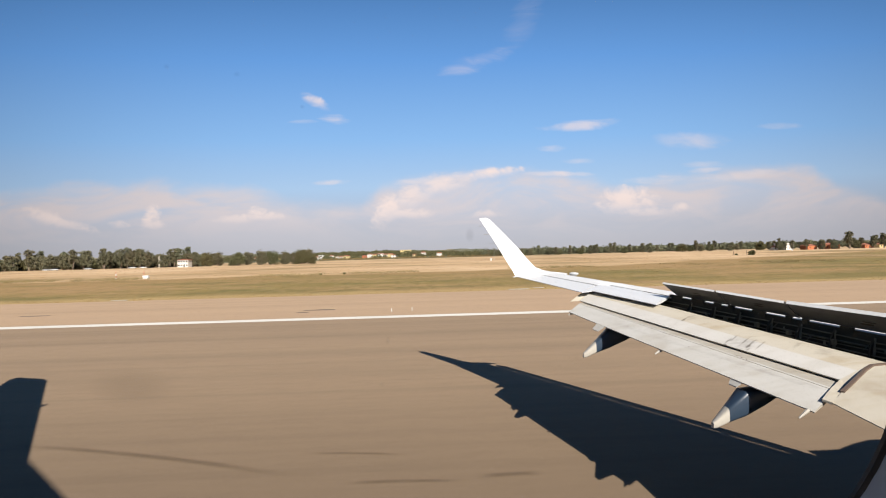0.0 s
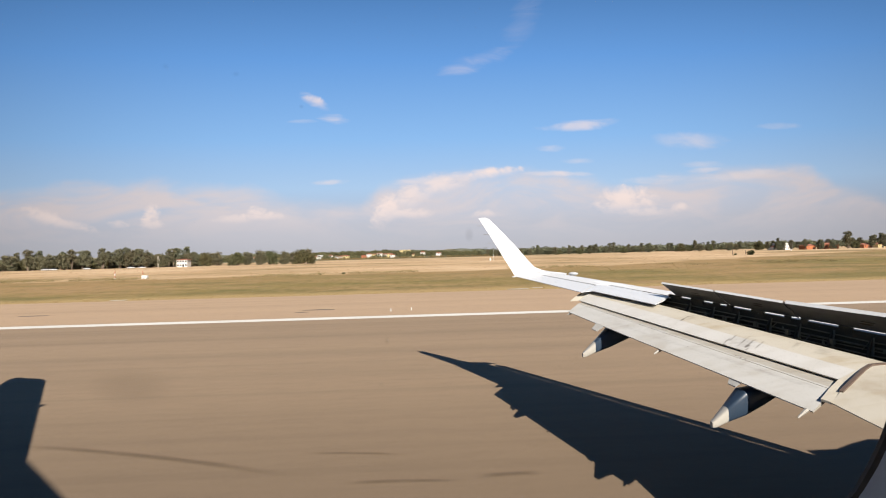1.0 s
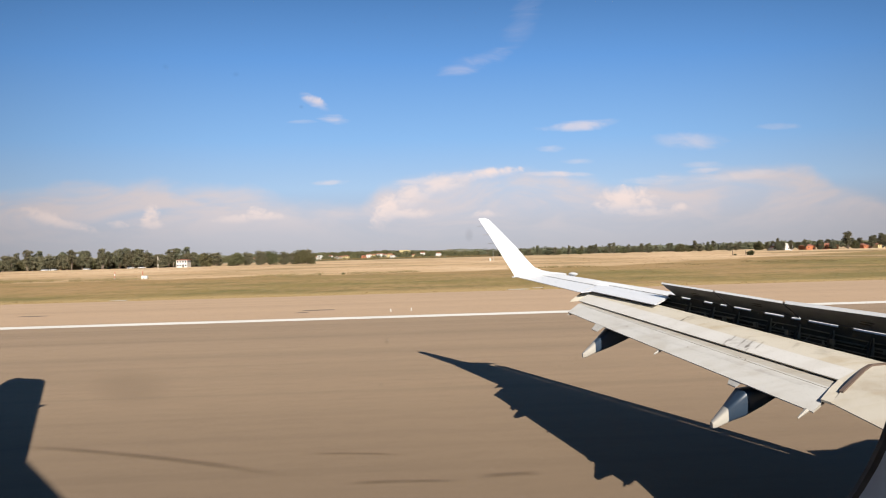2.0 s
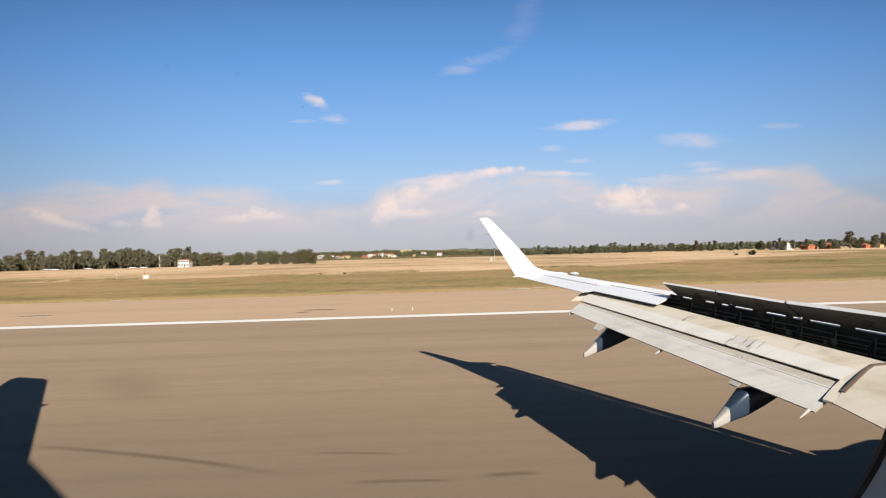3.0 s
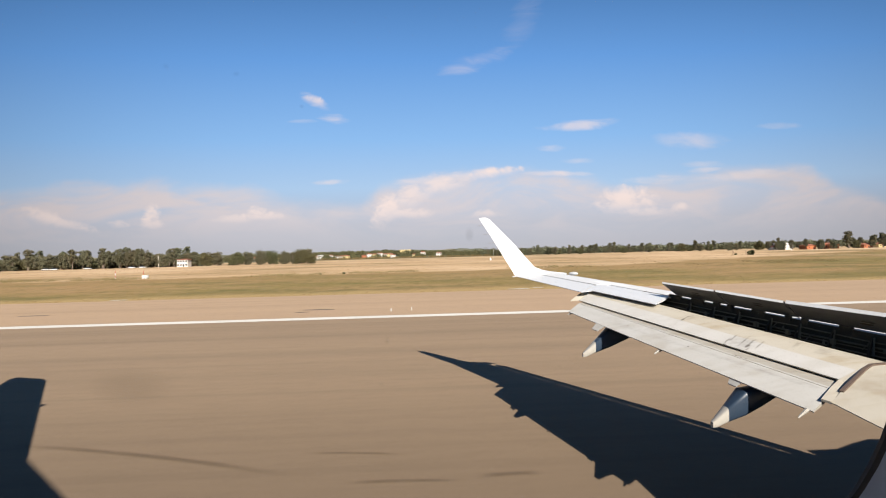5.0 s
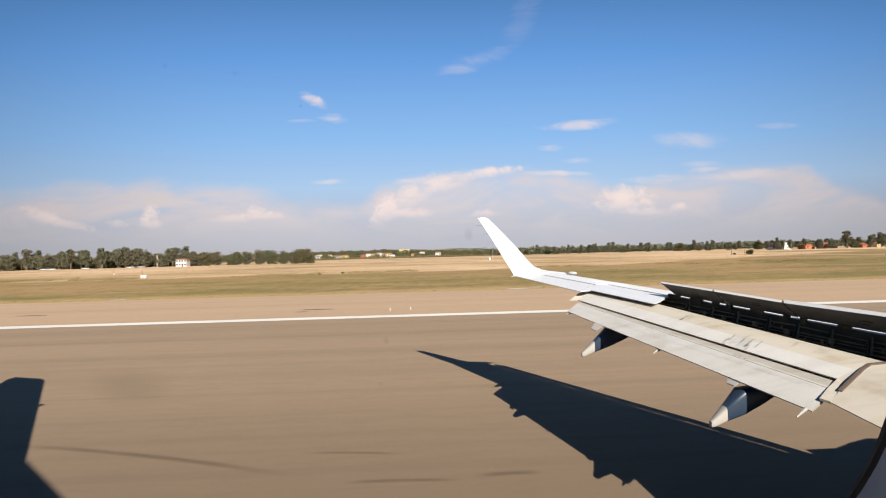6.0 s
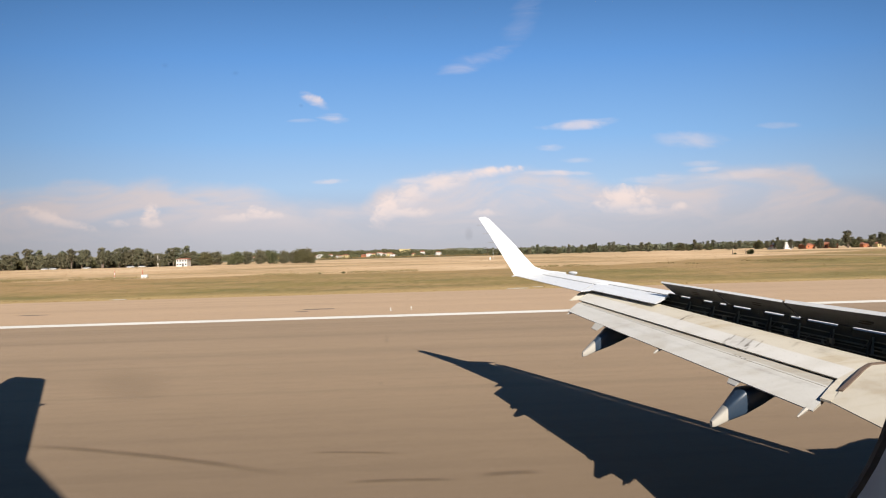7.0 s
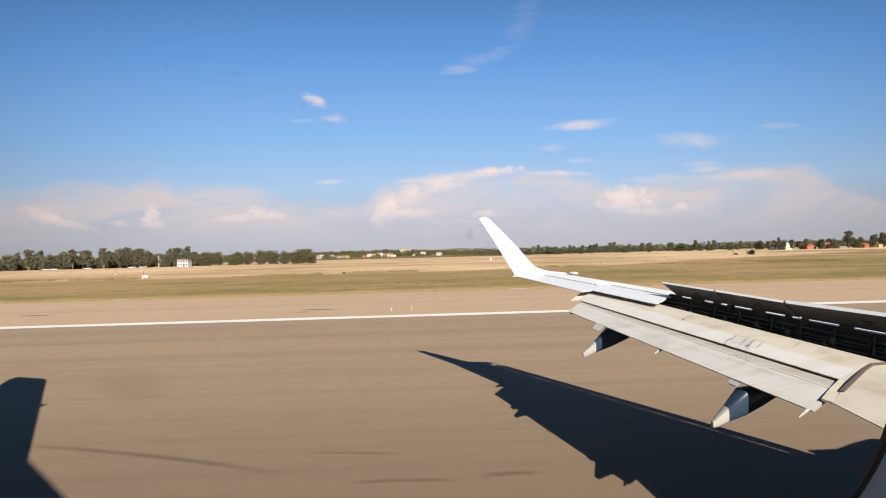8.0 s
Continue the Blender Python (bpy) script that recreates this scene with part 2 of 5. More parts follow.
M_REAR = flap_paint("pale_flap_rear", (0.457, 0.449, 0.429), (0.416, 0.404, 0.376), (0.352, 0.331, 0.294), STAINS)
# long smudges along the bend of the aft flap: place, half lengths along and across, strength
SMUDGES = [(3.36, 7.55, 0.46, 0.076, 0.17), (3.52, 7.10, 0.33, 0.051, 0.14), (3.80, 6.35, 0.61, 0.048, 0.13), (4.05, 5.75, 0.66, 0.051, 0.18),
           (4.20, 5.35, 0.50, 0.037, 0.20), (4.16, 5.55, 0.22, 0.085, 0.10), (3.10, 8.45, 0.44, 0.051, 0.09), (3.62, 6.75, 0.18, 0.085, 0.11), (4.34, 5.10, 0.24, 0.031, 0.22)]
# beige band: shade of the flap's front slope put into its colour
M_BAND_SHADE = flap_paint("shaded_beige_flap_band", (0.345, 0.325, 0.285), (0.300, 0.270, 0.222), (0.235, 0.200, 0.148), SMUDGES, (-0.336, 0.942))
M_AFT = flap_paint("grey_flap_paint", (0.416, 0.410, 0.389), (0.370, 0.356, 0.327), (0.306, 0.278, 0.233), SMUDGES, (-0.336, 0.942))
M_FAIRING = paint("soiled_fairing_paint", (0.414, 0.392, 0.348), (0.296, 0.274, 0.237), 0.5, 2.5, 0.6)
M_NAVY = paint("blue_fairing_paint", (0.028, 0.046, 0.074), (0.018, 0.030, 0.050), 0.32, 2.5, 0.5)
# unseen underside, greyed to cut light bounced into the wing's shadow
M_UNDER = paint("grey_low_bounce_underside", (0.22, 0.23, 0.24), (0.16, 0.16, 0.17), 0.5, 1.0, 0.5)
# ridge shading and grime at the aft flap's bend, as one colour
M_CREASE = paint("grimy_crease_shade", (0.266, 0.244, 0.200), (0.163, 0.148, 0.118), 0.6, 3.0, 0.8)
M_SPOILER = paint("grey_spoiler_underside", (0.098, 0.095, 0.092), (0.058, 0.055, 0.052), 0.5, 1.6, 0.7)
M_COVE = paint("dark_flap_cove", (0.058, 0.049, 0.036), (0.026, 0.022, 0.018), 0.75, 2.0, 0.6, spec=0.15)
M_STEEL = paint("dull_steel", (0.30, 0.29, 0.28), (0.14, 0.13, 0.12), 0.45, 6.0, 0.6, metal=0.7)
M_DULL = paint("grimy_steel", (0.17, 0.155, 0.115), (0.06, 0.054, 0.042), 0.5, 6.0, 0.6, metal=0.4)
M_SEAL = paint("brown_rubber_seal", (0.115, 0.080, 0.060), (0.065, 0.046, 0.036), 0.6, 4.0, 0.6)
# unseen fuselage, tail and engine: kept dark to cut light bounced into the shadow
M_BODY = paint("dark_blue_low_bounce", (0.05, 0.07, 0.12), (0.04, 0.055, 0.09), 0.35, 0.6, 0.25)
M_CABIN = paint("cabin_lining", (0.50, 0.54, 0.62), (0.42, 0.455, 0.52), 0.6, 3.0, 0.4)
M_GASKET = paint("black_window_gasket", (0.042, 0.032, 0.028), (0.015, 0.014, 0.014), 0.5, 20.0, 0.5)
M_SEAM = paint("grey_panel_seam", (0.20, 0.20, 0.20), (0.13, 0.13, 0.13), 0.6, 4.0, 0.5)
M_TYRE = paint("tyre_rubber", (0.03, 0.03, 0.03), (0.06, 0.055, 0.05), 0.8, 5.0, 0.5)

M_GLASS, _t, _p = material("window_acrylic", 0.0)
_p.inputs["Transmission Weight"].default_value = 1.0
_p.inputs["IOR"].default_value = 1.02
_p.inputs["Base Color"].default_value = (0.985, 0.985, 0.98, 1)


def land():
    """Grass beside the runway, dry field behind it, scrub and fields further off."""
    m, t, p = material("grassland", 0.95, 0.0, 0.15)
    pos = place(t)
    s = t.nodes.new("ShaderNodeSeparateXYZ")
    t.links.new(pos, s.inputs[0])
    y = s.outputs[1]
    wide = noise_at(t, pos, 1.0, 5.0, 0.6, (0.022, 0.034, 0.1))
    mid = noise_at(t, pos, 1.0, 5.0, 0.65, (0.20, 0.14, 0.2))
    fine = noise_at(t, pos, 2.2, 4.0, 0.75, (0.5, 1.0, 1.0))
    huge = noise_at(t, pos, 1.0, 6.0, 0.6, (0.009, 0.012, 0.05))
    lush = noise_at(t, pos, 1.0, 5.0, 0.62, (0.030, 0.07, 0.1))
    tuft = noise_at(t, pos, 1.0, 4.0, 0.7, (0.85, 0.30, 0.3))
    yy = calc(t, "ADD", y, calc(t, "MULTIPLY", calc(t, "SUBTRACT", mid, 0.5), 7.0))
    # the field's edge swings away from the runway further along
    away = calc(t, "MULTIPLY", calc(t, "MAXIMUM", calc(t, "SUBTRACT", s.outputs[0], 30.0), 0.0), 0.65)
    yf = calc(t, "ADD", calc(t, "SUBTRACT", y, away), calc(t, "MULTIPLY", calc(t, "SUBTRACT", wide, 0.5), 45.0))
    straw, olive, brown = (0.338, 0.242, 0.108), (0.205, 0.153, 0.055), (0.292, 0.188, 0.088)
    tan, pale, far = (0.444, 0.300, 0.163), (0.548, 0.385, 0.229), (0.092, 0.100, 0.044)
    verge = blend(t, smooth(t, wide, 0.42, 0.62), olive, brown)
    verge = blend(t, calc(t, "MULTIPLY", smooth(t, mid, 0.5, 0.72), 0.7), verge, (0.274, 0.204, 0.085))
    verge = blend(t, calc(t, "MULTIPLY", smooth(t, fine, 0.55, 0.75), 0.45), verge, (0.089, 0.085, 0.030))
    verge = blend(t, calc(t, "MULTIPLY", smooth(t, lush, 0.50, 0.60), 0.75), verge, (0.136, 0.118, 0.042))
    verge = blend(t, calc(t, "MULTIPLY", smooth(t, lush, 0.46, 0.36), 0.75), verge, (0.300, 0.200, 0.098))
    verge = blend(t, calc(t, "MULTIPLY", smooth(t, tuft, 0.50, 0.66), 0.62), verge, (0.124, 0.102, 0.038))
    verge = blend(t, calc(t, "MULTIPLY", smooth(t, tuft, 0.46, 0.32), 0.35), verge, (0.330, 0.235, 0.110))
    c = blend(t, smooth(t, yy, 53.0, 48.0), verge, straw)
    c = blend(t, calc(t, "MULTIPLY", smooth(t, yf, 75.0, 100.0), 0.6), c, brown)
    field = blend(t, smooth(t, wide, 0.40, 0.60), tan, pale)
    field = blend(t, calc(t, "MULTIPLY", smooth(t, wide, 0.50, 0.64), 0.65), field, (0.274, 0.196, 0.096))
    field = blend(t, calc(t, "MULTIPLY", fine, 0.3), field, (0.266, 0.185, 0.104))
    field = blend(t, calc(t, "MULTIPLY", smooth(t, huge, 0.50, 0.62), 0.75), field, (0.548, 0.400, 0.252))
    field = blend(t, calc(t, "MULTIPLY", smooth(t, huge, 0.50, 0.38), 0.85), field, (0.229, 0.167, 0.078))
    c = blend(t, smooth(t, yf, 102.0, 109.0), c, field)
    c = blend(t, smooth(t, yf, 610.0, 700.0), c, blend(t, smooth(t, wide, 0.45, 0.6), far, (0.192, 0.155, 0.081)))
    t.links.new(c, p.inputs["Base Color"])
    bump(t, p, fine, 0.6, 0.12)
    return m


M_LAND = land()


def smear():
    """Dust dried on the window: thin and grey, fading out at its rim."""
    m = bpy.data.materials.new("dried_dust")
    m.use_nodes = True
    t = m.node_tree
    t.nodes.clear()
    local = t.nodes.new("ShaderNodeTexCoord").outputs["Generated"]
    d = nd(t, "ShaderNodeVectorMath")
    d.operation = "DISTANCE"
    t.links.new(local, d.inputs[0])
    d.inputs[1].default_value = (0.5, 0.5, 0.5)
    f = calc(t, "MULTIPLY", smooth(t, d.outputs["Value"], 0.62, 0.1), 0.11)
    mix = t.nodes.new("ShaderNodeMixShader")
    clear, grey = t.nodes.new("ShaderNodeBsdfTransparent"), t.nodes.new("ShaderNodeBsdfDiffuse")
    grey.inputs[0].default_value = (0.18, 0.16, 0.15, 1)
    t.links.new(f, mix.inputs[0])
    t.links.new(clear.outputs[0], mix.inputs[1])
    t.links.new(grey.outputs[0], mix.inputs[2])
    o = t.nodes.new("ShaderNodeOutputMaterial")
    t.links.new(mix.outputs[0], o.inputs[0])
    return m


M_DUST = smear()


def rubbed():
    """Rubber scrubbed thinly onto the runway, fading at its ends and edges."""
    m = bpy.data.materials.new("scrubbed_rubber")
    m.use_nodes = True
    t = m.node_tree
    t.nodes.clear()
    uv = t.nodes.new("ShaderNodeTexCoord").outputs["UV"]
    sep = t.nodes.new("ShaderNodeSeparateXYZ")
    t.links.new(uv, sep.inputs[0])
    along = calc(t, "MULTIPLY", smooth(t, calc(t, "ABSOLUTE", calc(t, "SUBTRACT", sep.outputs[0], 0.5)), 0.5, 0.18), 1.0)
    across = smooth(t, calc(t, "ABSOLUTE", calc(t, "SUBTRACT", sep.outputs[1], 0.5)), 0.5, 0.1)
    n = noise_at(t, place(t), 3.0, 4.0, 0.6, (0.5, 4.0, 1.0))
    f = calc(t, "MULTIPLY", calc(t, "MULTIPLY", along, across), calc(t, "MULTIPLY", smooth(t, n, 0.0, 0.6), 0.24))
    mix = t.nodes.new("ShaderNodeMixShader")
    clear, dark = t.nodes.new("ShaderNodeBsdfTransparent"), t.nodes.new("ShaderNodeBsdfDiffuse")
    dark.inputs[0].default_value = (0.075, 0.056, 0.040, 1)
    t.links.new(f, mix.inputs[0])
    t.links.new(clear.outputs[0], mix.inputs[1])
    t.links.new(dark.outputs[0], mix.inputs[2])
    o = t.nodes.new("ShaderNodeOutputMaterial")
    t.links.new(mix.outputs[0], o.inputs[0])
    return m


M_RUBBER = rubbed()


def leaves(name, a, b):
    m, t, p = material(name, 0.7, 0.0, 0.25)
    info = t.nodes.new("ShaderNodeObjectInfo").outputs["Random"]
    isl = t.nodes.new("ShaderNodeNewGeometry").outputs["Random Per Island"]
    c = blend(t, isl, a, b)
    c = blend(t, calc(t, "MULTIPLY", info, 0.5), c, tuple(0.5 * (u + v) * w for u, v, w in zip(a, b, (1.25, 0.85, 0.8))))
    t.links.new(c, p.inputs["Base Color"])
    return m


M_LEAF = leaves("eucalyptus_leaves", (0.080, 0.088, 0.050), (0.125, 0.128, 0.078))
M_PINE = leaves("pine_needles", (0.066, 0.074, 0.032), (0.110, 0.110, 0.052))
M_SCRUB = leaves("scrub_leaves", (0.150, 0.128, 0.052), (0.230, 0.178, 0.085))
M_DRY = leaves("dry_grass", (0.148, 0.115, 0.046), (0.215, 0.159, 0.065))
M_BARK = paint("bark", (0.17, 0.13, 0.10), (0.09, 0.07, 0.055), 0.9, 2.0, 0.7)
M_PLASTER = paint("white_plaster", (0.592, 0.570, 0.533), (0.429, 0.400, 0.355), 0.8, 0.5, 0.5)
M_OCHRE = paint("orange_plaster", (0.370, 0.126, 0.052), (0.266, 0.089, 0.044), 0.8, 0.5, 0.5)
M_CREAM = paint("yellow_plaster", (0.503, 0.400, 0.192), (0.370, 0.296, 0.163), 0.8, 0.5, 0.5)
M_TILE = paint("terracotta_roof", (0.252, 0.096, 0.056), (0.163, 0.063, 0.037), 0.8, 1.0, 0.6)
M_PANE = paint("dark_window", (0.03, 0.035, 0.04), (0.05, 0.05, 0.055), 0.2, 1.0, 0.3)
M_RED = paint("red_marking_paint", (0.355, 0.111, 0.067), (0.281, 0.096, 0.059), 0.5, 3.0, 0.4)
M_SIGN = paint("white_enamel", (0.592, 0.585, 0.562), (0.444, 0.429, 0.400), 0.5, 3.0, 0.4)
M_CONC = paint("concrete", (0.385, 0.348, 0.289), (0.281, 0.252, 0.207), 0.85, 2.0, 0.6)
M_HILL = paint("wooded_hill", (0.088, 0.100, 0.062), (0.260, 0.205, 0.130), 0.95, 0.006, 0.9)


# ------------------------------------------------------------- building helpers
def mesh_of(name, bm, mat, smoothed=False):
    bmesh.ops.recalc_face_normals(bm, faces=bm.faces)
    me = bpy.data.meshes.new(name)
    bm.to_mesh(me)
    bm.free()
    me.materials.append(mat)
    if smoothed:
        me.shade_smooth()
        me.set_sharp_from_angle(angle=radians(38))
    return me


def part(name, bm, mat, parent, label="", smoothed=False):
    ob = new(name, mesh_of(name, bm, mat, smoothed))
    ob.parent = parent
    return tagged(ob, label) if label else ob


def thing(name, at, label, category, group="", kind=""):
    ob = new(name)
    ob.location = at
    ob.empty_display_size = 0.2
    return tagged(ob, label, category, group, kind)


def structure(name, bm, mat, label, category, smoothed=False):
    return tagged(new(name, mesh_of(name, bm, mat, smoothed)), label, category, kind="structure")


def add_box(bm, lo, hi, m=None):
    vs = [bm.verts.new((x, y, z)) for x in (lo[0], hi[0]) for y in (lo[1], hi[1]) for z in (lo[2], hi[2])]
    if m:
        for v in vs:
            v.co = m @ v.co
    for q in ((0, 1, 3, 2), (4, 6, 7, 5), (0, 4, 5, 1), (2, 3, 7, 6), (0, 2, 6, 4), (1, 5, 7, 3)):
        bm.faces.new([vs[i] for i in q])
    return vs


def bevelled_box(lo, hi, r, m=None):
    bm = bmesh.new()
    add_box(bm, lo, hi, m)
    bmesh.ops.bevel(bm, geom=bm.edges[:], offset=r, segments=2, affect="EDGES", profile=0.5)
    return bm


def add_rod(bm, a, b, r0, r1=None, n=8):
    a, b = Vector(a), Vector(b)
    r1 = r0 if r1 is None else r1
    q = (b - a).to_track_quat("Z", "Y").to_matrix()
    rings = []
    for c, r in ((a, r0), (b, r1)):
        rings.append([bm.verts.new(c + q @ Vector((r * math.cos(k * 2 * math.pi / n), r * math.sin(k * 2 * math.pi / n), 0))) for k in range(n)])
    for k in range(n):
        bm.faces.new((rings[0][k], rings[0][(k + 1) % n], rings[1][(k + 1) % n], rings[1][k]))
    bm.faces.new(rings[0][::-1])
    bm.faces.new(rings[1])


def loft(rings, caps=True):
    bm = bmesh.new()
    vs = [[bm.verts.new(p) for p in ring] for ring in rings]
    n = len(vs[0])
    for a, b in zip(vs, vs[1:]):
        for k in range(n):
            bm.faces.new((a[k], a[(k + 1) % n], b[(k + 1) % n], b[k]))
    if caps:
        bm.faces.new(vs[0][::-1])
        bm.faces.new(vs[-1])
    return bm


V = Vector


def section(front, rear, thick, camber=0.0, nose=0.5, n=14, tail=0.012, crease=0.0):
    """A closed wing section from a front point to a rear point: arched top, rounded nose, thin tail."""
    front, rear = V(front), V(rear)
    chord = rear - front
    upv = V((0, 0, 1)) - chord.normalized() * chord.normalized().z
    upv.normalize()
    top, low = [], []
    for k in range(n + 1):
        s = 0.5 - 0.5 * math.cos(math.pi * k / n)
        arch = camber * 4 * s * (1 - s) * (1.35 - 0.7 * s)
        if crease:
            arch = camber * (s / crease if s < crease else (1 - s) / (1 - crease))
        depth = (thick * (nose * math.sqrt(max(s, 0)) * (1 - s) * 2.6 + (1 - nose) * 4 * s * (1 - s) * 0.6)) + tail * s
        c = front + chord * s
        top.append(c + upv * arch)
        low.append(c + upv * (arch - depth))
    return top + low[-1:0:-1]


def between(a, b, s):
    return V(a).lerp(V(b), s)


def vane(fo, fi, ro, ri, thick, camber=0.0, nose=0.5, stations=9, crease=0.0, camber_in=None):
    """A long panel between a front and a rear line, each from its outboard to its inboard end."""
    return loft([section(between(fo, fi, k / (stations - 1)), between(ro, ri, k / (stations - 1)), thick,
                         camber + ((camber if camber_in is None else camber_in) - camber) * k / (stations - 1), nose, crease=crease)
                 for k in range(stations)])


# ------------------------------------------------------------- ground, runway, far land
FAR = 4200.0
bm = bmesh.new()
xs = [-FAR, -1200, -500, -200, -60, 60, 200, 500, 1200, FAR]
ys = [-FAR, -600, -100, 20, 46, 80, 110, 200, 340, 600, 1100, 2000, FAR]
grid = [[bm.verts.new((x, y, -0.03)) for x in xs] for y in ys]
for j in range(len(ys) - 1):
    for i in range(len(xs) - 1):
        bm.faces.new((grid[j][i], grid[j][i + 1], grid[j + 1][i + 1], grid[j + 1][i]))
structure("ground", bm, M_LAND, "flat grassland with olive verge and dry straw field", "grassland")

LINE_Y, EDGE_Y = 28.7, 46.4


def strip(name, x0, x1, y0, y1, top, deep, mat, label, category):
    bm = bmesh.new()
    add_box(bm, (x0, y0, top - deep), (x1, y1, top))
    return structure(name, bm, mat, label, category)


strip("runway", -1500, 1500, -31, LINE_Y - 0.5, 0.0, 0.2, M_RUNWAY, "weathered brown-grey asphalt runway with tyre streaks, light fall-off in its colour", "runway")
strip("road_line", -1500, 1500, LINE_Y - 0.5, LINE_Y + 0.5, 0.003, 0.2, M_LINE, "white painted runway edge line", "line marking")
strip("pavement", -1500, 1500, LINE_Y + 0.5, EDGE_Y, 0.0, 0.2, M_SHOULDER, "pale asphalt runway shoulder beside grass", "shoulder")

# low wooded rise behind the fields
def ridge(name, y0, x0, x1, height, seed, label):
    bm = bmesh.new()
    rows = []
    n = 160
    for k in range(n + 1):
        x = x0 + (x1 - x0) * k / n
        fade = min(1.0, k / 12, (n - k) / 12)
        top = height * fade * (0.62 + 0.38 * noise.noise((x * 0.004, seed, 0)) + 0.16 * noise.noise((x * 0.02, seed, 3)) + 0.05 * noise.noise((x * 0.11, seed, 5)))
        rows.append([bm.verts.new((x, y0 - 260, -0.5)), bm.verts.new((x, y0 - 90, max(top, 0) * 0.7)),
                     bm.verts.new((x, y0, max(top, 0))), bm.verts.new((x, y0 + 300, -0.5))])
    for a, b in zip(rows, rows[1:]):
        for k in range(3):
            bm.faces.new((a[k], b[k], b[k + 1], a[k + 1]))
    return structure(name, bm, M_HILL, label, "hill", True)


ridge("backdrop", 2300, -2400, 600, 50, 4.0, "distant low wooded rise in haze")
ridge("backdrop", 2700, -200, 3000, 40, 9.0, "distant low wooded rise in haze")



def town_z(x, y):
    """Height of the gentle rise that the town stands on."""
    s = min(1.0, max(0.0, (y - 800.0) / 260.0))
    return 10.0 * math.exp(-((x + 130.0) / 190.0) ** 2) * s * s * (3 - 2 * s) - 0.2


bm = bmesh.new()
rows = [[bm.verts.new((x, y, town_z(x, y) if y < 1500 else -0.5)) for x in range(-620, 381, 25)] for y in (800, 840, 880, 920, 960, 1000, 1060, 1200, 1500)]
for a, b in zip(rows, rows[1:]):
    for k in range(len(a) - 1):
        bm.faces.new((a[k], a[k + 1], b[k + 1], b[k]))
structure("backdrop", bm, M_HILL, "gentle green rise under the distant town", "hill", True)

# ------------------------------------------------------------- the airliner
SPAN_SLOPE = 0.13


def wing_z(y, drop=0.0):
    return 3.23 + SPAN_SLOPE * (y - 11.36) - drop


def on_wing(x, y, drop=0.0):
    return V((x, y, wing_z(y, drop)))


plane = thing("airliner", (0, 0, 0), "white-winged twin-jet airliner on the runway, flaps and spoilers out", "aircraft")
AX = -1.22                                    # line of the fuselage


def body_ring(x, ry, rz, zc, angles):
    return [V((x, AX + ry * math.cos(a), zc + rz * math.sin(a))) for a in angles]


# fuselage: an oval tube with one window cell left open beside the camera
lo_a, hi_a = math.asin((3.42 - 3.3) / 1.675), math.asin((4.22 - 3.3) / 1.675)
angles = [lo_a, hi_a] + [hi_a + (math.pi - 2 * hi_a) * k / 9 for k in range(1, 10)] + [math.pi - lo_a] + [math.pi - lo_a + (math.pi + 2 * lo_a) * k / 15 for k in range(1, 15)]
FAR_CELL = 10                                 # unseen window row on the cabin's other side, opened to light the bezel
profile = [(16.0, 0.06, 0.06, 2.85), (15.6, 0.45, 0.5, 2.9), (14.8, 0.9, 1.0, 3.0), (13.4, 1.33, 1.45, 3.18), (11.8, 1.5, 1.675, 3.3)]
profile += [(x, 1.5, 1.675, 3.3) for x in (6.0, 2.3, 1.9, 1.3, 0.9, 0.36, -0.42, -0.9, -1.3, -1.8, -2.2)]
profile += [(-4.6, 1.22, 1.3, 3.65), (-7.0, 0.78, 0.85, 4.05), (-9.2, 0.35, 0.42, 4.4), (-10.4, 0.1, 0.12, 4.6)]
BESIDE = [p[0] for p in profile].index(0.36)
OPEN = [i for i, p in enumerate(profile) if p[0] in (2.3, 1.3, 0.36, -0.9, -1.8)]


def shell(rows, caps, first=0):
    bm = bmesh.new()
    vs = [[bm.verts.new(p) for p in body_ring(*r, angles)] for r in rows]
    n = len(angles)
    for i, (a, b) in enumerate(zip(vs, vs[1:])):
        for k in range(n):
            if (i + first == BESIDE and k == 0) or (i + first in OPEN and k == FAR_CELL):
                continue
            bm.faces.new((a[k], a[(k + 1) % n], b[(k + 1) % n], b[k]))
    bm.faces.new(vs[0])
    bm.faces.new(vs[-1][::-1])
    return bm


fuselage = part("fuselage", shell(profile, True), M_BODY, plane, "oval fuselage, dark blue to cut bounced light", True)
inside = [(x, ry - 0.06, rz - 0.06, z) for x, ry, rz, z in profile[5:-4]]
part("cabin_lining", shell(inside, True, 5), M_CABIN, fuselage, "pale cabin wall lining", True)

# window beside the camera: skin panel with a rounded opening, flared lining, gasket and pane
P_LO, P_HI = body_ring(*profile[BESIDE], angles)[:2]


def wall_point(x, z, inward=0.0):
    s = (z - P_LO.z) / (P_HI.z - P_LO.z)
    return V((x, P_LO.y + (P_HI.y - P_LO.y) * s - inward, z))


def opening(x0, x1, z0, z1, r, inward, n=16):
    pts = []
    for cx, cz, a0 in ((x1 - r, z1 - r, 0), (x0 + r, z1 - r, 90), (x0 + r, z0 + r, 180), (x1 - r, z0 + r, 270)):
        for k in range(n):
            a = radians(a0 + 90 * k / (n - 1))
            pts.append(wall_point(cx + r * math.cos(a), cz + r * math.sin(a), inward))
    return pts


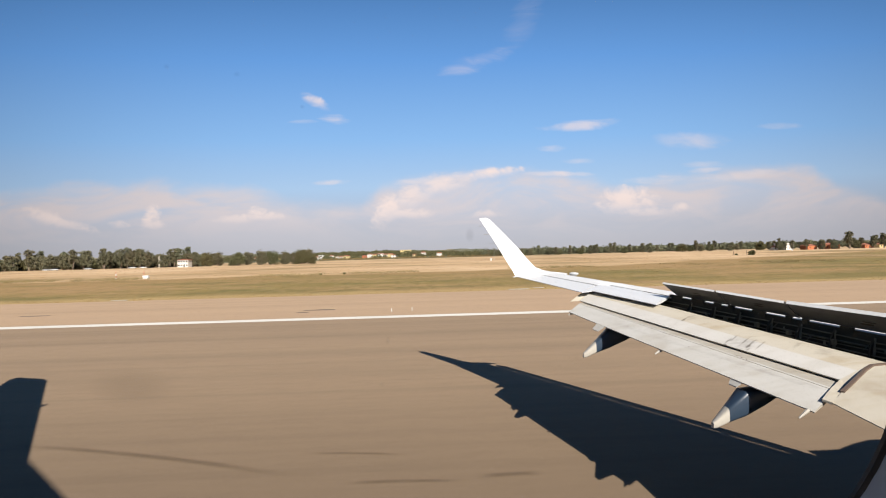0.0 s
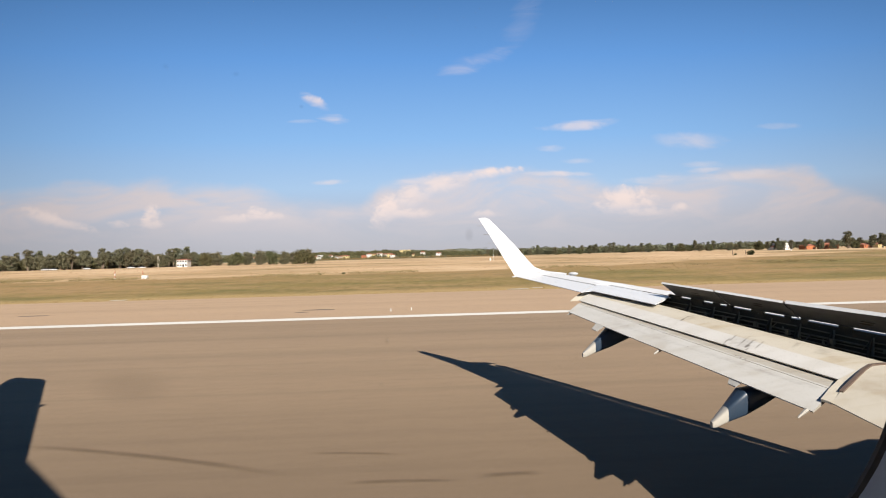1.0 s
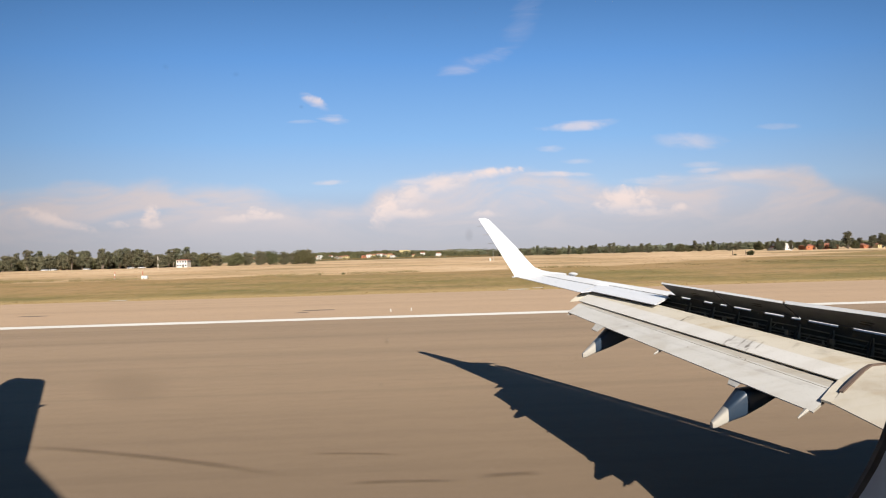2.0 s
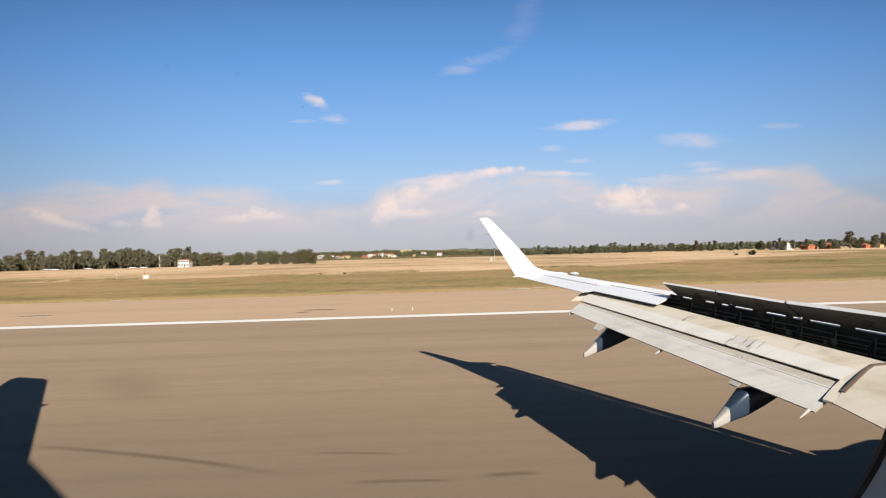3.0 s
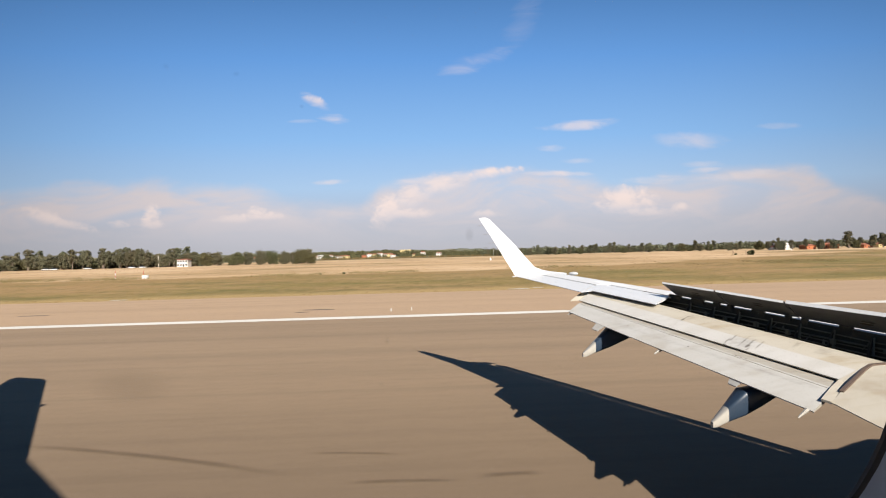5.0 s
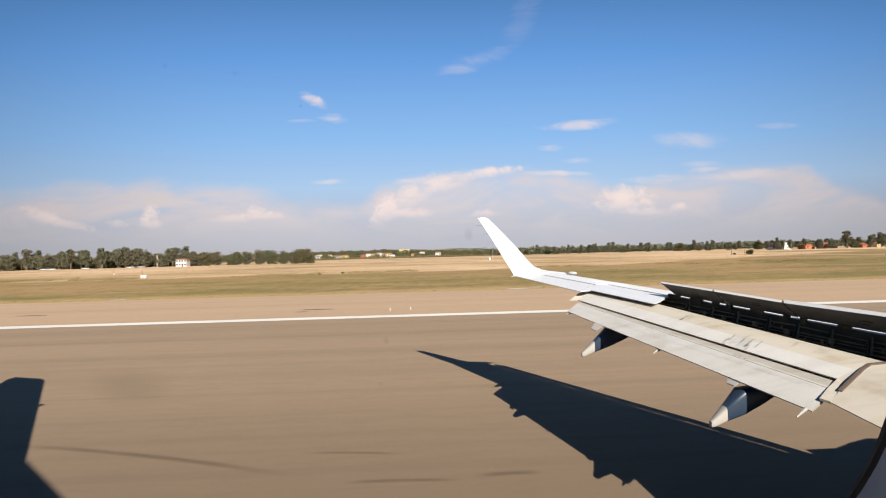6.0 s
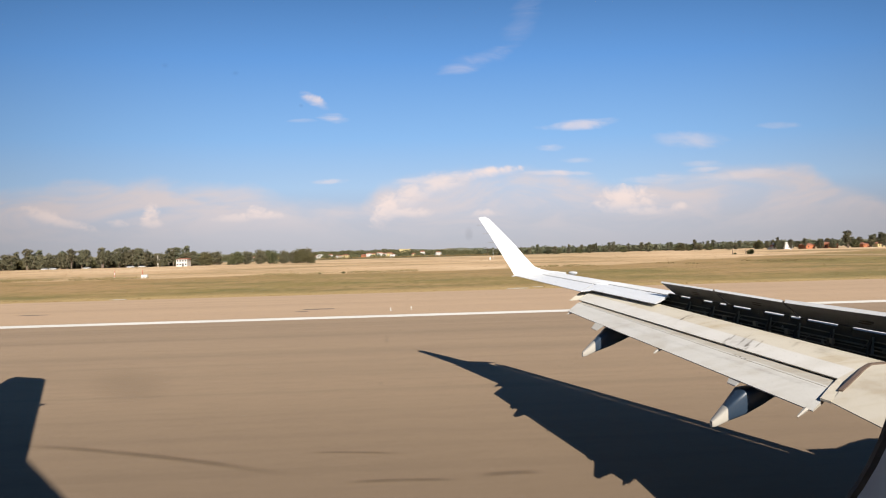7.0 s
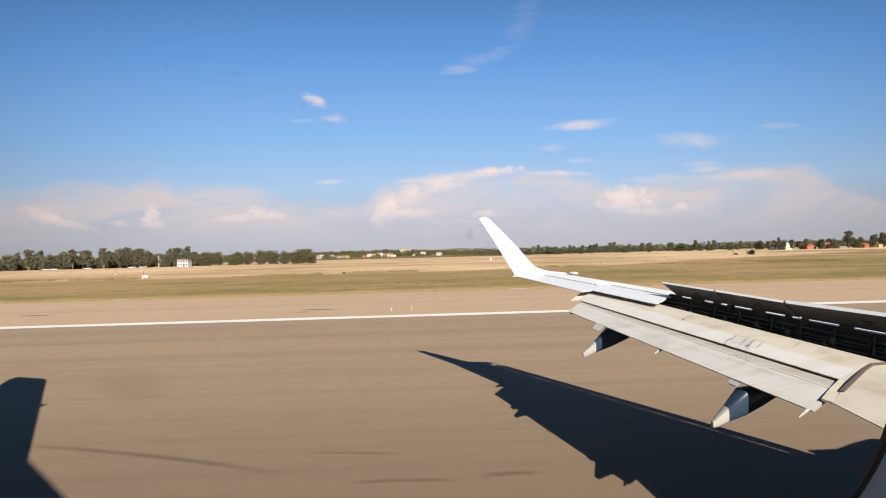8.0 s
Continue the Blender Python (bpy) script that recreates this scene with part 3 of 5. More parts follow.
def around(inner, x0, x1, z0, z1, inward):
    """The same number of points, laid on the rectangle round an opening."""
    pts, q = [], len(inner) // 4
    for k in range(len(inner)):
        side, s = divmod(k, q)
        s /= q - 1
        c = [((x1, z1 - 0.3 * (1 - s) * (z1 - z0)), (x1 - 0.3 * s * (x1 - x0), z1)), ((x0 + 0.3 * (1 - s) * (x1 - x0), z1), (x0, z1 - 0.3 * s * (z1 - z0))),
             ((x0, z0 + 0.3 * (1 - s) * (z1 - z0)), (x0 + 0.3 * s * (x1 - x0), z0)), ((x1 - 0.3 * (1 - s) * (x1 - x0), z0), (x1, z0 + 0.3 * s * (z1 - z0)))][side]
        x, z = c[0] if s < 0.5 else c[1]
        pts.append(wall_point(x, z, inward))
    return pts


SKIN = (-0.25, 0.202, 3.60, 4.03, 0.11)         # opening in the skin
SEAL = (-0.21, 0.175, 3.634, 4.0, 0.10)        # clear opening inside the gasket


def grown(o, by):
    return (o[0] - by, o[1] + by, o[2] - by, o[3] + by, o[4] + by)


CELL = (-0.42, 0.36, 3.42, 4.22)
window = part("cabin_window", loft([around(opening(*SKIN, 0), *CELL, 0.0), opening(*SKIN, 0.0), opening(*SKIN, 0.013)], False), M_BODY, plane, "rounded cabin window in the fuselage side")
part("gasket", loft([opening(*SKIN, 0.013), opening(*SEAL, 0.013), opening(*SEAL, 0.0145), opening(*grown(SEAL, 0.0020), 0.0152)], False), M_GASKET, window, "black rubber window gasket")
part("bezel", loft([opening(*grown(SEAL, 0.0020), 0.0152), opening(*grown(SEAL, 0.014), 0.028), opening(*grown(SEAL, 0.03), 0.06), around(opening(*SKIN, 0), *CELL, 0.065)], False), M_CABIN, window, "grey plastic window bezel", True)
bm = bmesh.new()
ring = [bm.verts.new(p) for p in opening(*SKIN, 0.006)]
back = [bm.verts.new(p) for p in opening(*SKIN, 0.010)]
bm.faces.new(ring)
bm.faces.new(back[::-1])
for k in range(len(ring)):
    bm.faces.new((ring[k], ring[(k + 1) % len(ring)], back[(k + 1) % len(ring)], back[k]))
pane = part("pane", bm, M_GLASS, window, "clear acrylic window pane")
pane.visible_shadow = False
for dx, dz, rx, rz in ((-0.0145, 3.7705, 0.0008, 0.0024), (-0.0742, 3.8567, 0.0009, 0.0008), (-0.0544, 3.8545, 0.0010, 0.0008), (-0.0364, 3.8456, 0.0008, 0.0008), (-0.0175, 3.7540, 0.0008, 0.0013),
                       (-0.1050, 3.7560, 0.0150, 0.0110), (0.0142, 3.8064, 0.0016, 0.0034)):
    bm = bmesh.new()
    bm.faces.new([bm.verts.new(wall_point(dx + rx * math.cos(a), dz + rz * math.sin(a), 0.0105)) for a in (2 * math.pi * k / 16 for k in range(16))])
    part("dust_speck", bm, M_DUST, window, "faint grey dust speck on the pane")

# wing box: skin from the leading edge to the hinge line
LE_T, LE_M, LE_R = V((3.60, 11.48, 0)), V((7.01, 6.37, 0)), V((11.0, 0.05, 0))


def lead(y):
    a, b = (LE_T, LE_M) if y > LE_M.y else (LE_M, LE_R)
    s = (a.y - y) / (a.y - b.y)
    return a.x + (b.x - a.x) * s


HINGE = [(11.48, 2.88), (9.96, 3.77), (9.93, 4.03), (8.70, 4.76), (6.05, 6.25), (3.5, 7.8), (0.05, 9.2)]


def hinge_x(y):
    for (ya, xa), (yb, xb) in zip(HINGE, HINGE[1:]):
        if yb <= y <= ya:
            return xa + (xb - xa) * (ya - y) / (ya - yb)
    return HINGE[-1][1]


stations = [11.48, 11.0, 10.4, 9.96, 9.93, 9.3, 8.7, 7.8, 6.9, 6.05, 5.45, 4.97, 4.90, 3.5, 2.0, 0.05]
SLAT = 0.42
wing_bm = loft([section(on_wing(lead(y) - (SLAT * 0.75 + 0.064 if y > 4.93 else 0.0), y, -0.03 if y > 4.93 else 0.06), on_wing(hinge_x(y), y), 0.20 + 0.03 * (11.5 - y), 0.02 + 0.002 * (11.5 - y), 0.5, 14, 0.10 + 0.015 * (11.5 - y)) for y in stations])
for i, face in enumerate(wing_bm.faces):
    face.material_index = 1 if i % 29 >= 15 else 0
wing = part("wing", wing_bm, M_WHITE, plane, "left wing, white above and grey below", True)
wing.data.materials.append(M_UNDER)
# slats drooped ahead of the wing, with a narrow slot behind them
slat_ends = [(11.2, 9.75), (9.7, 8.0), (7.95, 6.45), (6.4, 5.42), (5.36, 5.18), (5.13, 4.95)]
for ya, yb in slat_ends:
    part("slat", loft([section(on_wing(lead(y), y, 0.11), on_wing(lead(y) - SLAT * 0.80, y, 0.02), 0.09, 0.03, 0.6, 10) for y in (ya, 0.5 * (ya + yb), yb)]), M_WHITE, wing, "drooped leading-edge slat", True)
for y in (11.0, 10.1, 9.3, 8.5, 7.6, 6.7, 5.9):
    bm = bmesh.new()
    add_box(bm, (lead(y) - 0.52, y - 0.035, wing_z(y, 0.1)), (lead(y) - 0.2, y + 0.035, wing_z(y, 0.04)))
    part("slat_track", bm, M_STEEL, wing)

# moving surfaces behind the hinge line
part("aileron", vane(on_wing(2.82, 11.42), on_wing(3.71, 9.93), on_wing(2.22, 11.27), on_wing(3.18, 9.27), 0.07, 0.008, 0.7, 7), M_WHITE, wing, "white aileron panel", True)
part("seam_strip", vane(on_wing(2.90, 11.46, 0.012), on_wing(3.80, 9.95, 0.012), on_wing(2.80, 11.42, 0.012), on_wing(3.69, 9.91, 0.012), 0.03, 0.0, 0.5, 3), M_SEAM, wing, "grey recessed seam ahead of the aileron")
part("hinge_cover", vane(on_wing(3.78, 9.94), on_wing(4.0, 9.92), on_wing(3.20, 9.26, -0.004), on_wing(3.40, 9.30, -0.01), 0.07, 0.01, 0.7, 3), M_WHITE, wing, "small white fairing between the panels", True)
part("fixed_panel", vane(on_wing(3.98, 9.88, -0.004), on_wing(4.70, 8.66, -0.004), on_wing(3.41, 9.29, -0.02), on_wing(4.09, 8.01, -0.02), 0.05, 0.012, 0.6, 7), M_WHITE, wing, "white stowed outer spoiler panel", True)
part("seam_strip", vane(on_wing(4.05, 9.92, 0.014), on_wing(4.78, 8.70, 0.014), on_wing(3.96, 9.87, 0.014), on_wing(4.68, 8.65, 0.014), 0.03, 0.0, 0.5, 3), M_SEAM, wing, "grey recessed seam ahead of the outer panel")


def hinge_pt(y, lift=0.03):
    return on_wing(hinge_x(y), y, -lift)


AFT = V((-0.94, -0.34, 0.0))
RISE = (AFT * math.cos(radians(35)) + V((0, 0, 1)) * math.sin(radians(35)) + V((0, 0, -0.04))).normalized()


def spoiler(ya, yb, chord_a, chord_b, deep):
    """A raised panel, grey underneath and white on top."""
    bm = bmesh.new()
    a, b = hinge_pt(ya, 0.030), hinge_pt(yb, 0.030)
    face = RISE.cross(b - a).normalized()
    if face.x < 0:
        face = -face
    low = [a, b, b + RISE * chord_b, a + RISE * chord_a]
    n = 6
    back, front = [], []
    for j in range(n + 1):
        s = j / n
        th = deep * (0.8 + 0.2 * s)
        bow = 0.012 * 4 * s * (1 - s)
        l, r = low[0].lerp(low[3], s), low[1].lerp(low[2], s)
        back.append((bm.verts.new(l - face * 0.0), bm.verts.new(r)))
        front.append((bm.verts.new(l + face * (th + bow)), bm.verts.new(r + face * (th + bow))))
    for j in range(n):
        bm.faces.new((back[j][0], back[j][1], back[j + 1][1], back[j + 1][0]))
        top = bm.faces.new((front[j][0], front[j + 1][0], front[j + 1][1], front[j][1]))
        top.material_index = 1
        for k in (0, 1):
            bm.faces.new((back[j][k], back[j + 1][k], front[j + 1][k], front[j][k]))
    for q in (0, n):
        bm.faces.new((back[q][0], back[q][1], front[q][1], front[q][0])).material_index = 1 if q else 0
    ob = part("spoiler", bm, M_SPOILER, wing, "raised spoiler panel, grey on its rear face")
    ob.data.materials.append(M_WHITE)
    return ob


# outer and inner end, chord at each, thickness
spoiler_bounds = [(8.60, 7.765, 0.455, 0.470, 0.034), (7.74, 6.87, 0.470, 0.468, 0.040), (6.845, 5.45, 0.468, 0.585, 0.056), (5.425, 3.9, 0.585, 0.670, 0.066)]
# hinge blocks under the panels: outer and inner end
for ya, yb in ((8.72, 8.523), (8.343, 8.152), (7.995, 7.902), (7.786, 7.705), (7.45, 7.289), (7.033, 6.966), (6.843, 6.774), (6.441, 6.308), (5.72, 5.60), (5.46, 5.36), (4.6, 4.45)):
    a, b = hinge_pt(ya, 0.0), hinge_pt(yb, 0.0)
    d, u = V((0.03, 0.015, 0)), V((0, 0, 0.033))
    q = V((0, 0, -0.05))
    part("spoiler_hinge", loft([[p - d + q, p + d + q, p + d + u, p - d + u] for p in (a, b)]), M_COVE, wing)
for ya, yb, ca, cb, deep in spoiler_bounds:
    spoiler(ya, yb, ca, cb, deep)
    # dark strip in the gap between panels, put there as its shade
    c = hinge_pt(yb - 0.012, 0.04)
    bm = bmesh.new()
    w = V((0.6, -0.9, 0)).normalized() * 0.02
    q = V((0.03, 0.0, 0.012))
    vs4 = [c - w + q, c + w + q, c + w + RISE * cb * 0.88 + q, c - w + RISE * cb * 0.88 + q]
    bm = loft([vs4, [v + V((0.012, 0, 0.012)) for v in vs4]])
    part("gap_strip", bm, M_COVE, wing, "dark strip put in for the shaded gap between the spoiler panels")
    side = (hinge_pt(yb) - hinge_pt(ya)).normalized()
    aft = side.cross(RISE)
    aft = aft if aft.x < 0 else -aft
    for along, high in ((0.52, 0.42), (0.55, 0.58)):
        c = hinge_pt(ya + (yb - ya) * along, 0.034) + RISE * (high * ca)
        pts = [c + side * 0.075 * math.cos(a) + RISE * 0.018 * math.sin(a) for a in (2 * math.pi * k / 12 for k in range(12))]
        part("lug", loft([[q - aft * 0.004 for q in pts], [q + aft * 0.006 for q in pts]]), M_COVE, wing, "dark oval lug on the spoiler's rear face")

# cove behind the hinge line, open above the flap
bm = bmesh.new()
cove = []
for y in (9.2, 8.6, 8.0, 7.0, 6.05, 5.0, 3.9, 2.0, 0.1):
    top = on_wing(hinge_x(y) - 0.012, y, 0.0)
    cove.append([bm.verts.new(top), bm.verts.new(top + V((-0.02, -0.01, -0.33))), bm.verts.new(top + V((-1.05, -0.62, -0.46))), bm.verts.new(top + V((-1.05, -0.62, -0.49))),
                 bm.verts.new(top + V((0.05, 0.03, -0.40))), bm.verts.new(top + V((0.05, 0.03, 0.0)))])
for a, b in zip(cove, cove[1:]):
    for k in range(6):
        bm.faces.new((a[k], a[(k + 1) % 6], b[(k + 1) % 6], b[k]))
bm.faces.new(cove[0])
bm.faces.new(cove[-1][::-1])
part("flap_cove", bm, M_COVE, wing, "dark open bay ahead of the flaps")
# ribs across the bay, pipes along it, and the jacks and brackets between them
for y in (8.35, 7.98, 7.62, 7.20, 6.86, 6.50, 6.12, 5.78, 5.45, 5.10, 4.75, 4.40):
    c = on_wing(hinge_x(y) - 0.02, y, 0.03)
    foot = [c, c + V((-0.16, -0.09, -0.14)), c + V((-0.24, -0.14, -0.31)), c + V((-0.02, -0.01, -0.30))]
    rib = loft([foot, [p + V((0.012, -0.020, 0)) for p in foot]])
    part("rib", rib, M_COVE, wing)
    bm = bmesh.new()
    add_rod(bm, c + V((-0.015, -0.05, -0.02)), c + V((-0.10, -0.10, -0.27)), 0.011, 0.011, 8)
    add_rod(bm, c + V((-0.06, -0.075, -0.14)), c + V((-0.10, -0.10, -0.27)), 0.019, 0.017, 8)
    part("actuator", bm, M_DULL, wing)
for back, drop, r in ((0.06, 0.10, 0.010), (0.10, 0.17, 0.014), (0.17, 0.21, 0.008), (0.22, 0.25, 0.011)):
    ends = [on_wing(hinge_x(y) - back, y, drop + 0.012 * math.sin(y * 5 + back * 40)) for y in (8.9, 8.3, 7.6, 6.9, 6.05, 5.4, 4.7, 3.9)]
    bm = bmesh.new()
    for a, b in zip(ends, ends[1:]):
        add_rod(bm, a, b, r, r, 7)
    part("hydraulic_line", bm, M_DULL, wing)
rng = random.Random(5)
for k in range(26):
    y = 8.4 - 0.16 * k + rng.uniform(-0.05, 0.05)
    c = on_wing(hinge_x(y) - 0.05 - 0.20 * rng.random(), y, 0.14 + 0.10 * rng.random())
    bm = bmesh.new()
    if k % 3 == 0:
        add_rod(bm, c + V((0, 0, -0.03)), c + V((0, 0, 0.02)), 0.018, 0.012, 8)
        add_rod(bm, c + V((0, 0, 0.02)), c + V((0.0, 0.0, 0.035)), 0.007, 0.007, 8)
        part("valve", bm, M_DULL, wing)
    elif k % 3 == 1:
        add_box(bm, (c.x - 0.02, c.y - 0.035, c.z - 0.05), (c.x + 0.02, c.y + 0.035, c.z + 0.03))
        part("bracket", bm, M_DULL, wing)
    else:
        add_rod(bm, c + V((0.05, -0.02, 0.03)), c + V((-0.10, -0.06, -0.06)), 0.006)
        part("strut", bm, M_DULL, wing)

# flaps
flap_bm = vane((3.98, 9.75, 2.86), (5.82, 5.44, 2.275), (3.127, 9.265, 2.788), (4.733, 5.084, 2.244), 0.10, 0.135, 0.75, 17, 0.0, 0.09)
for i, face in enumerate(flap_bm.faces):
    face.material_index = 1 if 9 <= i % 29 < 14 else 0
flap = part("main_flap", flap_bm, M_FLAP, wing, "soiled main flap, beige nose and grey-white rear", True)
flap.data.materials.append(M_REAR)
# added plate that stops sun leaking through between the panels
part("filler", vane((4.15, 9.98, 2.97), (4.35, 9.55, 2.93), (3.60, 9.62, 2.90), (3.85, 9.15, 2.86), 0.03, 0.0, 0.5, 3), M_COVE, wing, "dark added plate closing a sun leak behind the panels")
aft_bm = vane((3.30, 9.34, 2.755), (4.86, 5.13, 2.205), (2.758, 8.822, 2.62), (3.985, 4.592, 2.07), 0.06, 0.048, 0.6, 17, 0.42)
for i, face in enumerate(aft_bm.faces):
    # faces of the front slope take the shade-darkened colour
    face.material_index = 1 if i % 29 < 6 else 0
aft_flap = part("aft_flap", aft_bm, M_AFT, wing, "grey-white aft flap section, slope shading coloured into its beige front band", True)
aft_flap.data.materials.append(M_BAND_SHADE)
# end tab of the flap, the brown seal, and the inboard flap that starts at the seal
OUTER = [V((5.277, 5.270, 2.351)), V((5.14, 5.217, 2.334)), V((5.005, 5.173, 2.31)), V((4.733, 5.084, 2.252)), V((4.45, 4.90, 2.212)), V((4.176, 4.712, 2.160))]
INNER = [V((5.28, 5.255, 2.352)), V((5.09, 5.15, 2.330)), V((4.91, 5.036, 2.303)), V((4.66, 4.89, 2.253)), V((4.452, 4.775, 2.206)), V((4.215, 4.627, 2.148))]
# the tab carries on the flap's own plane
tilt = (OUTER[3] - OUTER[0]).cross(V((1.606, -4.181, -0.544)))
TAB = [V((q.x, q.y, OUTER[k].z - (tilt.x * (q.x - OUTER[k].x) + tilt.y * (q.y - OUTER[k].y)) / tilt.z)) for k, q in enumerate(INNER)]
bm = loft([[a, b, b - V((0, 0, 0.025)), a - V((0, 0, 0.025))] for a, b in zip(OUTER, TAB)])
part("flap_end", bm, M_FLAP, wing, "beige end tab of the flap")
NOSE = [V((5.82, 5.43, 2.275)), V((5.548, 5.335, 2.340))]
side = V((-0.42, 0.9, 0.0)).normalized()
bm = loft([[p - side * 0.028 + V((0, 0, 0.012)), p + side * 0.011 + V((0, 0, 0.012)), p + side * 0.011 - V((0, 0, 0.02)), p - side * 0.028 - V((0, 0, 0.03))] for p in NOSE[1:] + INNER[:5]])
part("seal_strip", bm, M_SEAL, wing, "brown rubber seal between the flaps")
rows = []
for k in range(9):
    s = k / 8
    tops = []
    for j, p in enumerate(NOSE + INNER):
        u = j / 7
        q = V((6.6 - 2.32 * u, 0.25, 1.72 - 0.16 * u + 0.36 * u * (1 - u)))
        tops.append((p - V((0, 0, 0.004))).lerp(q, s))
    lows = [p - V((0, 0, 0.010 + 0.11 * math.sin(math.pi * 0.92 * (1 - j / 7)))) for j, p in enumerate(tops)]
    rows.append(tops + lows[::-1])
part("inboard_flap", loft(rows), M_FLAP, wing, "soiled beige inboard flap", True)


def seam(fo, fi, ro, ri, at, lift_o, lift_i, wide, label):
    """A fine dark line along a flap's bend: ridge shading plus grime."""
    rows = []
    for k in range(9):
        s = k / 8
        f, r = between(fo, fi, s), between(ro, ri, s)
        c = f.lerp(r, at) + V((0, 0, lift_o + (lift_i - lift_o) * s))
        d = (r - f).normalized() * wide
        rows.append([c - d, c + d, c + d - V((0, 0, 0.02)), c - d - V((0, 0, 0.02))])
    part("crease_line", loft(rows), M_CREASE, wing, label)


seam((3.30, 9.34, 2.755), (4.86, 5.13, 2.205), (2.758, 8.822, 2.62), (3.985, 4.592, 2.07), 0.44, 0.0475, 0.0475, 0.003, "fine line of ridge shading and grime along the aft flap")


AFT_LINES = ((3.30, 9.34, 2.755), (4.86, 5.13, 2.205), (2.758, 8.822, 2.62), (3.985, 4.592, 2.07))
for s, u in ((0.18, 0.30), (0.20, 0.30), (0.46, 0.30), (0.475, 0.30), (0.745, 0.40), (0.76, 0.40), (0.775, 0.40), (0.60, 0.62), (0.33, 0.66)):
    f, r = between(AFT_LINES[0], AFT_LINES[1], s), between(AFT_LINES[2], AFT_LINES[3], s)
    c = f.lerp(r, u) + V((0, 0, 0.048 * min(u / 0.42, (1 - u) / 0.58)))
    bm = bmesh.new()
    add_rod(bm, c - V((0, 0, 0.01)), c + V((0, 0, 0.003)), 0.009, 0.009, 8)
    part("drain_hole", bm, M_COVE, wing)


def wedge(at, back, down, wide):
    """A small pointed fitting under a trailing edge."""
    bm = bmesh.new()
    a = V(at)
    add_rod(bm, a + V((0.03, 0.0, 0.0)), a + V((-back, 0.0, -down)), wide, wide * 0.35, 6)
    part("flap_fitting", bm, M_FAIRING, wing, "small pale fitting under the flap edge", True)


wedge((3.41, 6.62, 2.315), 0.07, 0.065, 0.028)
wedge((3.94, 4.65, 2.075), 0.075, 0.085, 0.024)
wedge((2.79, 8.80, 2.60), 0.05, 0.04, 0.03)


def plate(at, along, back, down):
    """A small pale plate hanging from the trailing edge."""
    a, d, q = V(at), V((0.28, -0.96, -0.13)).normalized() * along, V((-back, 0, -down))
    up = V((0, 0, 0.012))
    bm = loft([[a - d, a + d, a + d * 0.55 + q, a - d * 0.75 + q], [a - d - up, a + d - up, a + d * 0.55 + q - up, a - d * 0.75 + q - up]])
    part("flap_fitting", bm, M_AFT, wing, "small pale plate under the flap edge")


plate((3.03, 7.90, 2.50), 0.11, 0.10, 0.09)
plate((3.755, 5.44, 2.185), 0.08, 0.05, 0.07)
part("flap_end", vane((3.36, 9.62, 2.945), (3.50, 9.53, 2.935), (2.93, 9.24, 2.785), (3.12, 9.27, 2.79), 0.03, 0.01, 0.6, 3), M_FLAP, wing, "beige end cap of the flap")


def canoe(stops):
    """A flap-track fairing: drooped tail cone running forward under the wing."""
    rings = []
    for x, y, z, r in stops:
        w = min(0.115, r * 0.75)
        rings.append([V((x, y + w * math.copysign(abs(math.cos(a)) ** 0.45, math.cos(a)), z + r * math.copysign(abs(math.sin(a)) ** 0.5, math.sin(a)))) for a in (2 * math.pi * k / 16 for k in range(16))])
    return loft(rings)


# offsets forward and up from the tail, and half depth
CANOE = [(0.0, 0.0, 0.035), (0.04, 0.022, 0.052), (0.175, 0.125, 0.088), (0.37, 0.268, 0.152), (0.60, 0.335, 0.115), (0.90, 0.415, 0.045), (1.05, 0.44, 0.02)]
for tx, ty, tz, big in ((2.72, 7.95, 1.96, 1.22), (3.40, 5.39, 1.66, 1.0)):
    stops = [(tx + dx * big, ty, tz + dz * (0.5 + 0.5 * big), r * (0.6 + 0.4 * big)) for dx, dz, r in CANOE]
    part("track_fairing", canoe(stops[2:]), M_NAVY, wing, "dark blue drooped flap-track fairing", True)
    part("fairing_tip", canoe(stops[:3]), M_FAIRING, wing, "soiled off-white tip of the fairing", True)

# winglet: sections turning from the wing plane into a canted blade
def turned(le, te, up, thick):
    le, te, up = V(le), V(te), V(up).normalized()
    pts_a, pts_b = [], []
    n = 10
    for k in range(n + 1):
        s = 0.5 - 0.5 * math.cos(math.pi * k / n)
        c = le.lerp(te, s)
        d = thick * (0.6 * math.sqrt(s) * (1 - s) * 2.6 + 0.4 * 2.4 * s * (1 - s)) * 0.5 + 0.004
        pts_a.append(c + up * d)
        pts_b.append(c - up * d)
    return pts_a + pts_b[-2:0:-1]


WL = [((3.58, 11.46, 3.235), (2.22, 11.27, 3.215), (0, -0.1, 1), 0.15), ((3.27, 11.60, 3.275), (2.20, 11.36, 3.24), (0, -0.45, 0.9), 0.13),
      ((2.98, 11.58, 3.34), (2.18, 11.38, 3.29), (0, -0.75, 0.65), 0.11), ((2.76, 11.52, 3.43), (2.12, 11.41, 3.41), (0, -0.9, 0.4), 0.09), ((2.56, 11.52, 3.65), (2.0, 11.48, 3.62), (0, -0.94, 0.33), 0.075),
      ((2.305, 11.62, 3.99), (1.83, 11.59, 3.95), (0, -0.94, 0.33), 0.065), ((2.02, 11.73, 4.32), (1.64, 11.71, 4.30), (0, -0.94, 0.33), 0.055),
      ((1.77, 11.82, 4.60), (1.48, 11.82, 4.58), (0, -0.94, 0.33), 0.045), ((1.68, 11.86, 4.70), (1.42, 11.86, 4.69), (0, -0.94, 0.33), 0.03), ((1.57, 11.88, 4.755), (1.395, 11.87, 4.735), (0, -0.94, 0.33), 0.012)]
